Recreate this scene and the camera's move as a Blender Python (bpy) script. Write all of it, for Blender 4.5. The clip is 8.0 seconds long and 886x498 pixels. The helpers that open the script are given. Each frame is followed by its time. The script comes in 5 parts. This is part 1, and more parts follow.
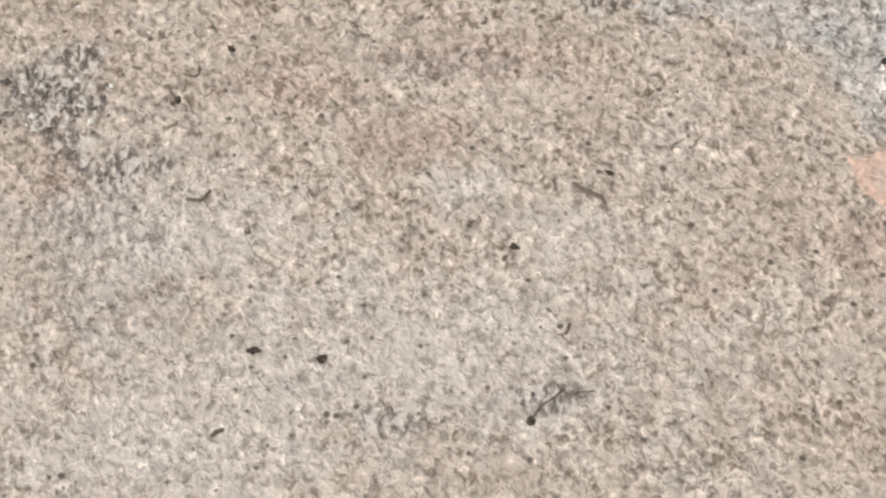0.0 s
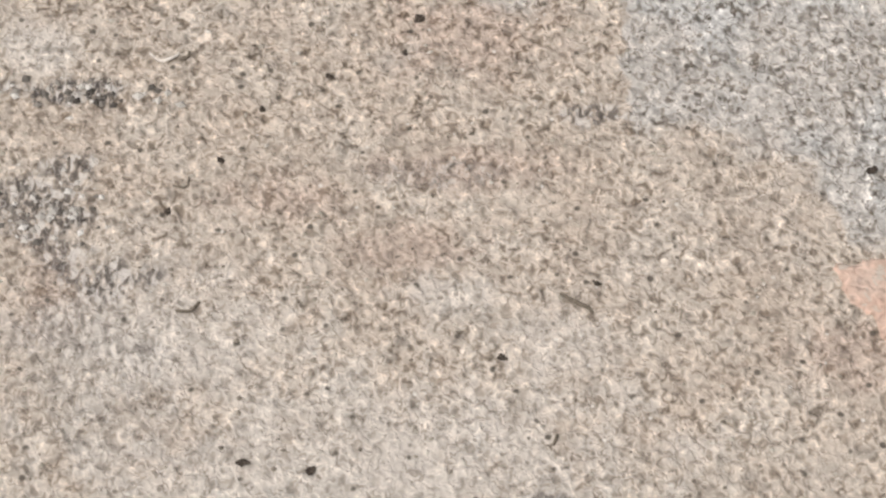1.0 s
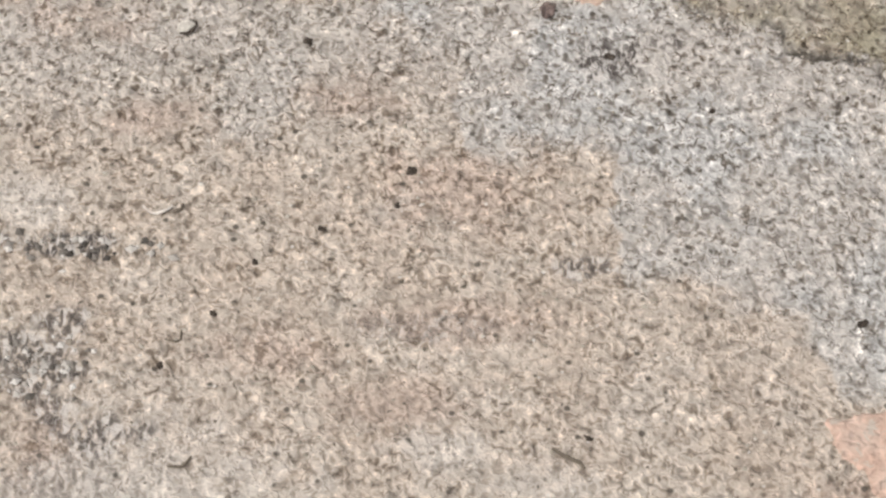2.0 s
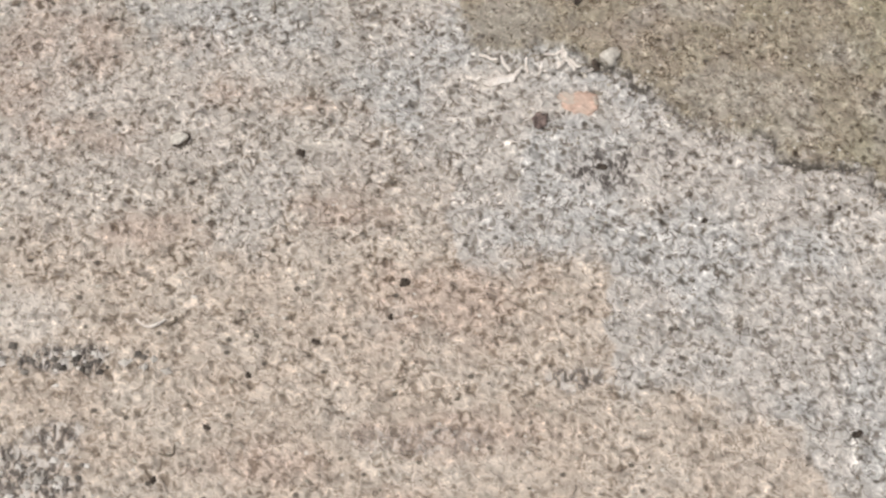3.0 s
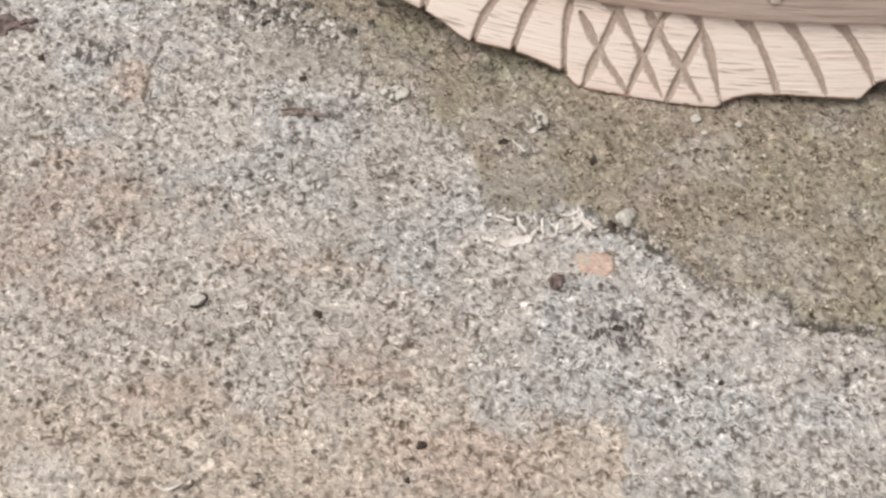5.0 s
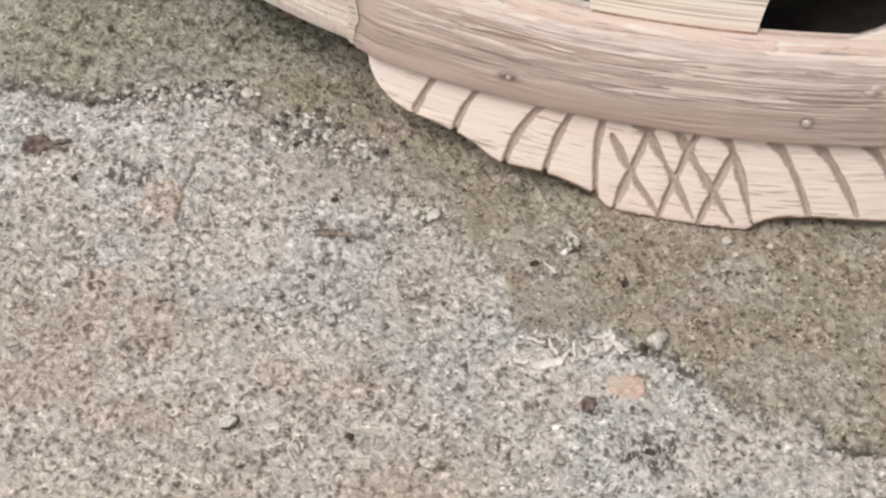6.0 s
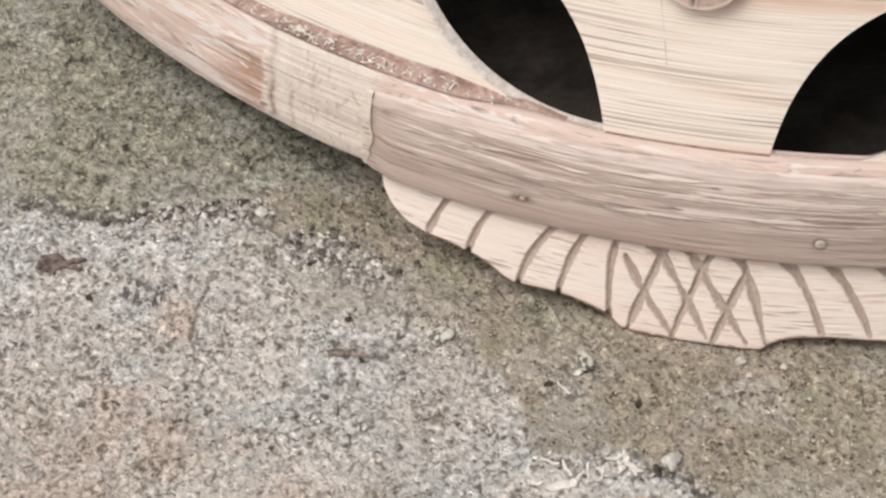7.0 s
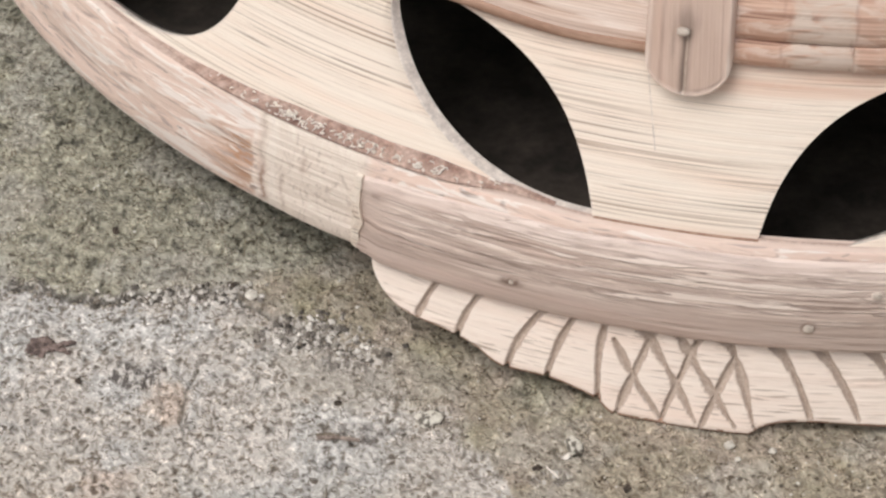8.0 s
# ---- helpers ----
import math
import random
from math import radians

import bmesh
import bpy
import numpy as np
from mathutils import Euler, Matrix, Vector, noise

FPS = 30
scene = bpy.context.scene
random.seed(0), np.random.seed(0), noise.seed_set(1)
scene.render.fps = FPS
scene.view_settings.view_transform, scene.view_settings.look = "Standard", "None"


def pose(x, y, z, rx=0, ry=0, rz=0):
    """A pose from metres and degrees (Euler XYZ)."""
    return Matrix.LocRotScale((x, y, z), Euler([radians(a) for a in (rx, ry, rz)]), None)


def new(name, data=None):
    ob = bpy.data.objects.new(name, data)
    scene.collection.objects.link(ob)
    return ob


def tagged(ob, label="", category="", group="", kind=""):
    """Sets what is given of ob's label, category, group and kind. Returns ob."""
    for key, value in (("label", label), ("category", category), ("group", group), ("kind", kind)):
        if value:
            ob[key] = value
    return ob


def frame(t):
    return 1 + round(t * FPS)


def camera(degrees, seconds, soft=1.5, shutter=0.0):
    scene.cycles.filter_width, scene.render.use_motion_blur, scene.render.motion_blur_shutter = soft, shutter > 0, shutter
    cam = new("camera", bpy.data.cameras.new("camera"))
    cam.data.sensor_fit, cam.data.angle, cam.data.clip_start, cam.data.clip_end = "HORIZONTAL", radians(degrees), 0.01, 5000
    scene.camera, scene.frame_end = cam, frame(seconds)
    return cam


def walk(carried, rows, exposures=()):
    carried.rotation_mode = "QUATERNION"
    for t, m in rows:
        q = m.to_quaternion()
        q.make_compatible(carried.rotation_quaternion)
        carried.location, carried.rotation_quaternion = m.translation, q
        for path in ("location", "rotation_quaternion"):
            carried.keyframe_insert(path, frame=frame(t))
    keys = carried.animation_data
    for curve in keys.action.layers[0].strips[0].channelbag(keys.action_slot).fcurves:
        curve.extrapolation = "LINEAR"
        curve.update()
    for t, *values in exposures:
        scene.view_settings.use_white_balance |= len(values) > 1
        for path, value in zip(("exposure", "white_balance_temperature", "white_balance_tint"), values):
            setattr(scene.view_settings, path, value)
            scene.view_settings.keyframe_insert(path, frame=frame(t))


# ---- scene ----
cam = camera(19.766, 8.0, soft=2.5)
# seconds, place of the eye (m), turn (degrees): a zoomed hand-held camera that tilts up
ROWS = [
    (0, -0.00000, -0.00000, 0.57243, 32.000, -0.000, 0.000),
    (0.5, 0.00068, 0.00293, 0.57466, 33.055, -0.084, -0.114),
    (1, 0.00111, 0.00439, 0.57910, 33.887, -0.072, -0.208),
    (1.5, 0.00139, 0.00970, 0.58263, 35.064, -0.139, -0.245),
    (2, 0.00290, 0.01416, 0.58792, 36.298, -0.105, -0.233),
    (2.2, 0.00319, 0.01537, 0.58927, 36.830, -0.072, -0.269),
    (3.5, 0.00397, 0.02073, 0.59298, 38.958, 0.015, -0.616),
    (4, 0.00415, 0.02189, 0.59490, 39.592, -0.001, -0.628),
    (4.2, 0.00364, 0.02286, 0.59576, 39.821, 0.008, -0.627),
    (5.3, 0.00041, 0.02819, 0.60132, 41.808, 0.246, -0.225),
    (5.5, -0.00025, 0.02919, 0.60218, 42.275, 0.336, -0.124),
    (6, -0.00161, 0.03078, 0.60460, 43.463, 0.402, 0.069),
    (6.5, -0.00290, 0.03257, 0.60786, 44.638, 0.583, 0.294),
    (7, -0.00287, 0.03499, 0.61072, 45.672, 0.533, 0.251),
    (7.5, -0.00205, 0.03658, 0.61380, 46.470, 0.509, 0.226),
    (8, -0.00149, 0.03753, 0.61609, 47.179, 0.401, 0.163),
]
walk(cam, [(t, pose(x, y, z, rx, ry, rz)) for t, x, y, z, rx, ry, rz in ROWS])

# ---- light: a bright overcast sky, the sun behind thin cloud ----
SUN_ELEVATION, SUN_AZIMUTH = 62.0, -125.0      # azimuth from +y towards +x
world = bpy.data.worlds.new("overcast_sky")
scene.world = world
world.use_nodes = True
wn = world.node_tree.nodes
wl = world.node_tree.links
sky = wn.new("ShaderNodeTexSky")
sky.sky_type = "NISHITA"
sky.sun_disc = False
sky.sun_elevation = radians(SUN_ELEVATION)
sky.sun_rotation = radians(SUN_AZIMUTH)
sky.dust_density = 6.0
sky.air_density = 1.0
cloud = wn.new("ShaderNodeHueSaturation")
cloud.inputs["Saturation"].default_value = 0.22
wl.new(sky.outputs[0], cloud.inputs["Color"])
wl.new(cloud.outputs[0], wn["Background"].inputs["Color"])
wn["Background"].inputs["Strength"].default_value = 0.20
sun = new("sun", bpy.data.lights.new("sun", "SUN"))
sun.data.energy, sun.data.angle, sun.data.color = 0.7, radians(40), (1.0, 0.975, 0.94)
el, az = radians(SUN_ELEVATION), radians(SUN_AZIMUTH)
to_sun = Vector((math.sin(az) * math.cos(el), math.cos(az) * math.cos(el), math.sin(el)))
sun.matrix_world = Matrix.Translation(to_sun * 5) @ to_sun.to_track_quat("Z", "Y").to_matrix().to_4x4()
scene.view_settings.exposure = -0.47


# ---- materials ----
class Nodes:
    """A short way to write a node material."""

    def __init__(self, name, roughness=0.7):
        self.mat = bpy.data.materials.new(name)
        self.mat.use_nodes = True
        self.t = self.mat.node_tree
        self.bsdf = self.t.nodes["Principled BSDF"]
        self.bsdf.inputs["Roughness"].default_value = roughness
        self.bsdf.inputs["Specular IOR Level"].default_value = 0.3

    def add(self, kind, **values):
        n = self.t.nodes.new(kind)
        for key, value in values.items():
            if key in n.inputs:
                self.plug(value, n.inputs[key])
        return n

    def plug(self, value, socket):
        if hasattr(value, "is_output"):
            self.t.links.new(value, socket)
        else:
            socket.default_value = value

    def coords(self, kind, scale, turn=(0, 0, 0)):
        c = self.t.nodes.new("ShaderNodeTexCoord")
        m = self.t.nodes.new("ShaderNodeMapping")
        m.inputs["Scale"].default_value = scale
        m.inputs["Rotation"].default_value = turn
        self.t.links.new(c.outputs[kind], m.inputs["Vector"])
        return m.outputs[0]

    def noise(self, where, scale, detail=3.0, rough=0.5, distort=0.0):
        n = self.add("ShaderNodeTexNoise", Vector=where, Scale=scale, Detail=detail, Roughness=rough, Distortion=distort)
        return n.outputs["Fac"]

    def grains(self, where, scale):
        """Grains of about 1/scale: a random tone for each, and the distance from its middle."""
        n = self.t.nodes.new("ShaderNodeTexVoronoi")
        self.plug(where, n.inputs["Vector"])
        n.inputs["Scale"].default_value = scale
        one = self.t.nodes.new("ShaderNodeSeparateColor")
        self.t.links.new(n.outputs["Color"], one.inputs[0])
        return one.outputs[0], n.outputs["Distance"]

    def cells(self, where, scale, feature="F1", out="Distance"):
        n = self.t.nodes.new("ShaderNodeTexVoronoi")
        n.feature = feature
        n.voronoi_dimensions = "3D"
        self.plug(where, n.inputs["Vector"])
        n.inputs["Scale"].default_value = scale
        return n.outputs[out]

    def ramp(self, fac, *stops, smooth=False):
        n = self.t.nodes.new("ShaderNodeValToRGB")
        n.color_ramp.interpolation = "EASE" if smooth else "LINEAR"
        while len(n.color_ramp.elements) < len(stops):
            n.color_ramp.elements.new(0.5)
        for e, (p, c) in zip(n.color_ramp.elements, stops):
            e.position = p
            e.color = (*c, 1) if isinstance(c, tuple) else (c, c, c, 1)
        self.plug(fac, n.inputs["Fac"])
        return n.outputs["Color"]

    def mix(self, fac, a, b, how="MIX"):
        n = self.t.nodes.new("ShaderNodeMix")
        n.data_type = "RGBA"
        n.blend_type = how
        self.plug(fac, n.inputs[0])
        for value, socket in ((a, n.inputs[6]), (b, n.inputs[7])):
            self.plug((*value, 1) if isinstance(value, tuple) else value, socket)
        return n.outputs[2]

    def math(self, how, a, b=0.0, clamp=False):
        n = self.t.nodes.new("ShaderNodeMath")
        n.operation = how
        n.use_clamp = clamp
        self.plug(a, n.inputs[0])
        self.plug(b, n.inputs[1])
        return n.outputs[0]

    def value(self, name):
        n = self.t.nodes.new("ShaderNodeAttribute")
        n.attribute_name = name
        return n.outputs["Fac"]

    def bump(self, height, distance, strength=1.0):
        n = self.add("ShaderNodeBump", Height=height, Distance=distance, Strength=strength)
        self.plug(n.outputs[0], self.bsdf.inputs["Normal"])

    def done(self, colour, roughness=None):
        self.plug((*colour, 1) if isinstance(colour, tuple) else colour, self.bsdf.inputs["Base Color"])
        if roughness is not None:
            self.plug(roughness, self.bsdf.inputs["Roughness"])
        return self.mat


def ground_material():
    """Worn concrete: sandy film, bare grey cement and a greenish mossy layer, told apart by the sheet's own values."""
    n = Nodes("worn_concrete", 0.92)
    at = n.coords("Object", (1, 1, 1))
    moss, grey, rough = n.value("moss"), n.value("grey"), n.value("rough")
    warm = n.noise(at, 38, 4, 0.6)
    warm2 = n.noise(at, 130, 3, 0.6)
    tan = n.mix(n.ramp(warm, (0.36, 0.0), (0.64, 1.0)), (0.468, 0.390, 0.320), (0.512, 0.446, 0.378))
    tan = n.mix(n.ramp(warm2, (0.4, 0.0), (0.72, 0.45)), tan, (0.44, 0.36, 0.29))
    tan = n.mix(n.value("rust"), tan, (0.438, 0.346, 0.284))
    cement = n.mix(n.ramp(warm2, (0.3, 0.0), (0.7, 1.0)), (0.412, 0.393, 0.366), (0.477, 0.459, 0.435))
    green = n.mix(n.ramp(warm2, (0.36, 0.0), (0.62, 1.0)), (0.287, 0.242, 0.186), (0.313, 0.274, 0.207))
    green = n.mix(n.ramp(n.noise(at, 34, 3, 0.6, 0.3), (0.52, 0.0), (0.66, 0.8)), green, (0.335, 0.278, 0.228))
    green = n.mix(n.ramp(n.noise(n.coords("Object", (1, 1, 1), (0.2, 0.1, 1.0)), 30, 3, 0.6, 0.3), (0.52, 0.0), (0.66, 0.45)), green, (0.292, 0.274, 0.178))
    green = n.mix(n.value("olive"), green, (0.276, 0.259, 0.200))
    base = n.mix(grey, tan, cement)
    base = n.mix(moss, base, green)
    base = n.mix(n.value("tuft"), base, (0.27, 0.25, 0.15))
    base = n.mix(n.value("pale"), base, (0.57, 0.52, 0.465))
    base = n.mix(n.value("dirt"), base, (0.298, 0.268, 0.222))
    # clouds of tone a few millimetres wide
    base = n.mix(1.0, base, n.ramp(n.noise(at, 150, 3, 0.6), (0.32, 0.86), (0.50, 1.0), (0.68, 1.12)), "MULTIPLY")
    # sand grains: sharp light and dark spots in an even tone, quieter in places
    calm = n.ramp(n.noise(at, 60, 2, 0.5), (0.36, 0.55), (0.58, 1.0))
    calm = n.math("MULTIPLY", calm, n.math("SUBTRACT", 1.0, n.math("MULTIPLY", n.value("sandy"), 0.15)))
    calm = n.math("MULTIPLY", calm, n.math("SUBTRACT", 1.0, n.math("MULTIPLY", n.math("MULTIPLY", n.value("dirt"), n.value("dirt")), 0.7)))
    calm = n.math("MULTIPLY", calm, n.math("SUBTRACT", 1.0, n.math("MULTIPLY", moss, 0.3)))
    calm = n.math("MAXIMUM", calm, n.math("MULTIPLY", n.math("SUBTRACT", grey, n.math("MAXIMUM", moss, n.value("dirt"))), 0.85))
    calm = n.math("MULTIPLY", calm, n.math("SUBTRACT", 1.0, n.math("MULTIPLY", n.value("pale"), 0.55)))
    small = n.noise(n.coords("Object", (1, 0.85, 1), (0.5, 0.4, 0.65)), 470, 0.9, 0.5, 0.7)
    large = n.noise(n.coords("Object", (1, 0.85, 1), (0.3, 0.7, 1.9)), 300, 0.8, 0.5, 0.8)
    base = n.mix(calm, base, n.ramp(small, (0.27, (0.27, 0.235, 0.205)), (0.38, (0.58, 0.54, 0.495)), (0.455, 0.92), (0.55, 1.0), (0.63, 1.20), (0.75, 1.5)), "MULTIPLY")
    base = n.mix(n.math("MULTIPLY", calm, 0.75), base, n.ramp(large, (0.27, 0.38), (0.38, 0.78), (0.45, 0.99), (0.57, 1.03), (0.66, 1.18), (0.76, 1.38)), "MULTIPLY")
    # moss crumbs and curls: relief shade and lit edges put into the colour
    crumb = n.noise(n.coords("Object", (1, 0.85, 1), (0.2, 0.6, 0.9)), 190, 2.0, 0.55, 0.8)
    base = n.mix(n.math("MULTIPLY", n.math("MULTIPLY", moss, n.math("ADD", 0.15, n.math("MULTIPLY", n.value("olive"), 0.85))), 0.85), base, n.ramp(crumb, (0.30, 0.24), (0.39, 0.58), (0.455, 0.97), (0.56, 1.06), (0.66, 1.36)), "MULTIPLY")
    relief_curl = n.noise(n.coords("Object", (1, 0.9, 1), (0.7, 0.1, 0.3)), 215, 0.6, 0.5, 1.2)
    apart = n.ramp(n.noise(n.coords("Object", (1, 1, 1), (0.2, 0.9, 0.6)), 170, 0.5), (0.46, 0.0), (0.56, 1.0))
    base = n.mix(n.math("MULTIPLY", n.math("MULTIPLY", moss, apart), 0.9), base, n.ramp(relief_curl, (0.445, 1.0), (0.462, (0.42, 0.38, 0.33)), (0.478, (0.42, 0.38, 0.33)), (0.49, 1.38), (0.512, 1.38), (0.535, 1.0)), "MULTIPLY")
    # light threads and fibres that wind between the grains
    bend = n.noise(n.coords("Object", (1, 1, 1), (0.6, 0.2, 0.4)), 330, 0.5, 0.5, 1.0)
    thread = n.ramp(n.math("ABSOLUTE", n.math("SUBTRACT", bend, 0.5)), (0.0, 1.0), (0.025, 0.9), (0.055, 0.0))
    here = n.ramp(n.noise(n.coords("Object", (1, 1, 1), (0.9, 0.1, 0.2)), 250, 0.5), (0.47, 0.0), (0.55, 1.0))
    base = n.mix(n.math("MULTIPLY", n.math("MULTIPLY", thread, here), n.math("ADD", 0.55, n.math("MULTIPLY", n.math("MAXIMUM", grey, moss), 0.4))), base, (1.42, 1.41, 1.40), "MULTIPLY")
    # crumb rims: relief painted as short bent strokes, shaded one side, lit the other
    relief_rims = n.noise(n.coords("Object", (1, 0.85, 1), (0.4, 0.3, 0.5)), 290, 0.5, 0.5, 1.0)
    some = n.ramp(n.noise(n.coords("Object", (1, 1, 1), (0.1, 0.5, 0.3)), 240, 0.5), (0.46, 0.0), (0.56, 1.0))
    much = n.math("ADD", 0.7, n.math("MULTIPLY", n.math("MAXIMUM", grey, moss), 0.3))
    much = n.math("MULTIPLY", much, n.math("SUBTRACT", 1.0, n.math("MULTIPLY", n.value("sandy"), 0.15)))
    base = n.mix(n.math("MULTIPLY", some, much), base, n.ramp(relief_rims, (0.455, 1.0), (0.475, (0.30, 0.26, 0.225)), (0.50, (0.30, 0.26, 0.225)), (0.515, 1.0), (0.54, 1.34), (0.585, 1.0)), "MULTIPLY")
    # single dark and light grains
    big, fine = n.grains(at, 440), n.grains(at, 640)
    dot = n.math("MULTIPLY", n.ramp(big[0], (0.10, 1.0), (0.15, 0.0)), n.ramp(big[1], (0.24, 1.0), (0.36, 0.0)))
    base = n.mix(n.math("MULTIPLY", dot, n.math("ADD", 0.4, n.math("MULTIPLY", moss, 0.5))), base, (0.30, 0.265, 0.235), "MULTIPLY")
    speck = n.math("MULTIPLY", n.ramp(fine[0], (0.88, 0.0), (0.94, 1.0)), n.ramp(fine[1], (0.25, 1.0), (0.40, 0.0)))
    base = n.mix(n.math("MULTIPLY", speck, 0.7), base, (1.45, 1.44, 1.42), "MULTIPLY")
    # dark grit and pits
    pit = n.math("MULTIPLY", n.ramp(n.cells(at, 170), (0.12, 1.0), (0.20, 0.0)), n.ramp(n.noise(at, 160, 1), (0.50, 0.0), (0.58, 0.9)))
    base = n.mix(pit, base, (0.09, 0.075, 0.06))
    # broken skin: crevices with their shade put into the colour, and pale lumps
    grain = n.noise(n.coords("Object", (1, 0.5, 1), (0, 0, 0.2)), 500, 1.0, 0.5, 0.6)
    hair = n.math("ABSOLUTE", n.math("SUBTRACT", n.noise(n.coords("Object", (1, 0.6, 1), (0.3, 0.2, 0.5)), 330, 0.5, 0.5, 0.9), 0.5))
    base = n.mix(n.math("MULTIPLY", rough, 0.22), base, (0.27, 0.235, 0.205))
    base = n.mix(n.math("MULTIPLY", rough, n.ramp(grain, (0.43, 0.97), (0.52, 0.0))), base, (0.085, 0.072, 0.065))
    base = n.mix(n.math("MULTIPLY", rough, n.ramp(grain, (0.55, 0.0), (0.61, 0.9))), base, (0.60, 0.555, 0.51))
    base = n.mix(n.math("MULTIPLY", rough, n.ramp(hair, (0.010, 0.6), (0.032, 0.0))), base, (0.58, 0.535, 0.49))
    # the crack, and shade along the layer's edge, put into the colour
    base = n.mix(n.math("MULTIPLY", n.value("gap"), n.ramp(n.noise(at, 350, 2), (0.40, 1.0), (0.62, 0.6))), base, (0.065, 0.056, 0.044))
    glint = n.math("MULTIPLY", n.ramp(n.cells(at, 230), (0.10, 1.0), (0.18, 0.0)), n.ramp(n.noise(at, 211, 1), (0.56, 0.0), (0.64, 0.8)))
    base = n.mix(glint, base, (0.66, 0.62, 0.56))
    n.bump(n.math("ADD", small, n.math("SUBTRACT", n.math("MULTIPLY", large, 0.9), n.math("MULTIPLY", dot, 0.25))), 0.0012, 0.8)
    return n.done(base)


def bamboo_material(name, pale, mid, dark, streak, lines, skin="", weather=0.0, pore_run=9, hairs=0.3, pore_fine=640):
    """Scraped bamboo: fibres along u. streak: how strongly the tones differ; lines: share of dark open pores;
    skin: "rim" adds the node's stain and scrapes, "strip" the light worn streaks of the nailed strip."""
    n = Nodes(name, 0.62)
    long = n.coords("UV", (9, 420, 1))
    fine = n.coords("UV", (22, 1700, 1))
    blot = n.coords("UV", (26, 60, 1))
    wide = n.noise(long, 1.0, 3, 0.55, 0.1)
    hair = n.noise(fine, 1.0, 2, 0.5)
    c = n.mix(n.ramp(wide, (0.5 - 0.24 / streak, 0.0), (0.5 + 0.24 / streak, 1.0)), mid, pale)
    c = n.mix(n.math("MULTIPLY", n.ramp(hair, (0.36, 1.0), (0.5, 0.0)), hairs), c, dark)
    pores = n.noise(n.coords("UV", (pore_run, pore_fine, 1)), 1.0, 1.5, 0.5, 0.1)
    gate = n.ramp(n.noise(blot, 1.0, 2), (0.40, 0.15), (0.60, 1.0))
    c = n.mix(n.math("MULTIPLY", n.ramp(pores, (lines, 1.0), (lines + 0.045 * 640 / pore_fine, 0.0)), gate), c, dark)
    rosy = n.ramp(n.noise(n.coords("UV", (11, 90, 1)), 1.0, 3, 0.6), (0.48, 0.0), (0.75, 0.4))
    c = n.mix(rosy, c, (mid[0] * 1.05, mid[1] * 0.88, mid[2] * 0.82))
    height = n.math("ADD", n.math("MULTIPLY", pores, 0.8), n.math("ADD", wide, n.math("MULTIPLY", hair, 0.4)))
    if skin == "wall":
        # long thin saw lines, and the rosy outer skin left along the top
        gate2 = n.ramp(n.noise(n.coords("UV", (7, 45, 1)), 1.0, 2), (0.46, 0.0), (0.56, 0.8))
        gate2 = n.math("MAXIMUM", gate2, n.value("lined"))
        saw = n.noise(n.coords("UV", (4.5, 1050, 1)), 1.0, 1, 0.5)
        c = n.mix(n.math("MULTIPLY", n.ramp(saw, (0.38, 1.0), (0.42, 0.0)), gate2), c, (0.37, 0.28, 0.215))
        c = n.mix(n.math("MULTIPLY", n.value("skin"), n.ramp(n.noise(n.coords("UV", (8, 260, 1)), 1.0, 3, 0.6), (0.34, 0.25), (0.6, 1.0))), c, (0.62, 0.42, 0.32))
    if skin == "foot":
        thin = n.noise(n.coords("UV", (75, 1250, 1)), 1.0, 1, 0.5, 0.2)
        c = n.mix(n.math("MULTIPLY", gate, n.ramp(thin, (0.34, 0.75), (0.38, 0.0))), c, (0.42, 0.325, 0.265))
    if weather:
        worn = n.ramp(n.noise(n.coords("UV", (16, 330, 1)), 1.0, 4, 0.65, 0.6), (0.55, 0.0), (0.63, 1.0))
        c = n.mix(n.math("MULTIPLY", worn, weather), c, pale)
    if skin == "strip":
        flake = n.noise(n.coords("UV", (22, 460, 1)), 1.0, 3.5, 0.58, 0.7)
        worn = n.noise(n.coords("UV", (28, 800, 1)), 1.0, 3, 0.55, 0.6)
        high = n.value("high")
        c = n.mix(n.math("MULTIPLY", n.ramp(worn, (0.37, 0.8), (0.42, 0.0)), n.math("ADD", 0.10, n.math("MULTIPLY", high, 0.85))), c, (0.30, 0.22, 0.185))
        c = n.mix(n.math("MULTIPLY", n.ramp(flake, (0.545, 0.0), (0.56, 0.95)), high), c, (0.83, 0.71, 0.63))
        c = n.mix(n.math("MULTIPLY", n.ramp(worn, (0.57, 0.0), (0.585, 0.85)), high), c, (0.76, 0.63, 0.545))
        c = n.mix(n.math("MULTIPLY", n.ramp(flake, (0.495, 0.0), (0.515, 0.5), (0.535, 0.5), (0.55, 0.0)), high), c, (0.33, 0.245, 0.205))
        smear = n.noise(n.coords("UV", (60, 260, 1)), 1.0, 4, 0.65, 0.8)
        c = n.mix(n.ramp(smear, (0.53, 0.0), (0.66, 0.5)), c, (0.47, 0.36, 0.305))
        c = n.mix(n.math("MULTIPLY", n.value("crest"), n.ramp(smear, (0.38, 1.0), (0.62, 0.5))), c, (0.76, 0.625, 0.56))
        c = n.mix(n.value("knot"), c, (0.20, 0.135, 0.105))
        height = n.math("ADD", height, n.math("MULTIPLY", n.ramp(flake, (0.515, 0.0), (0.545, 1.0)), high))
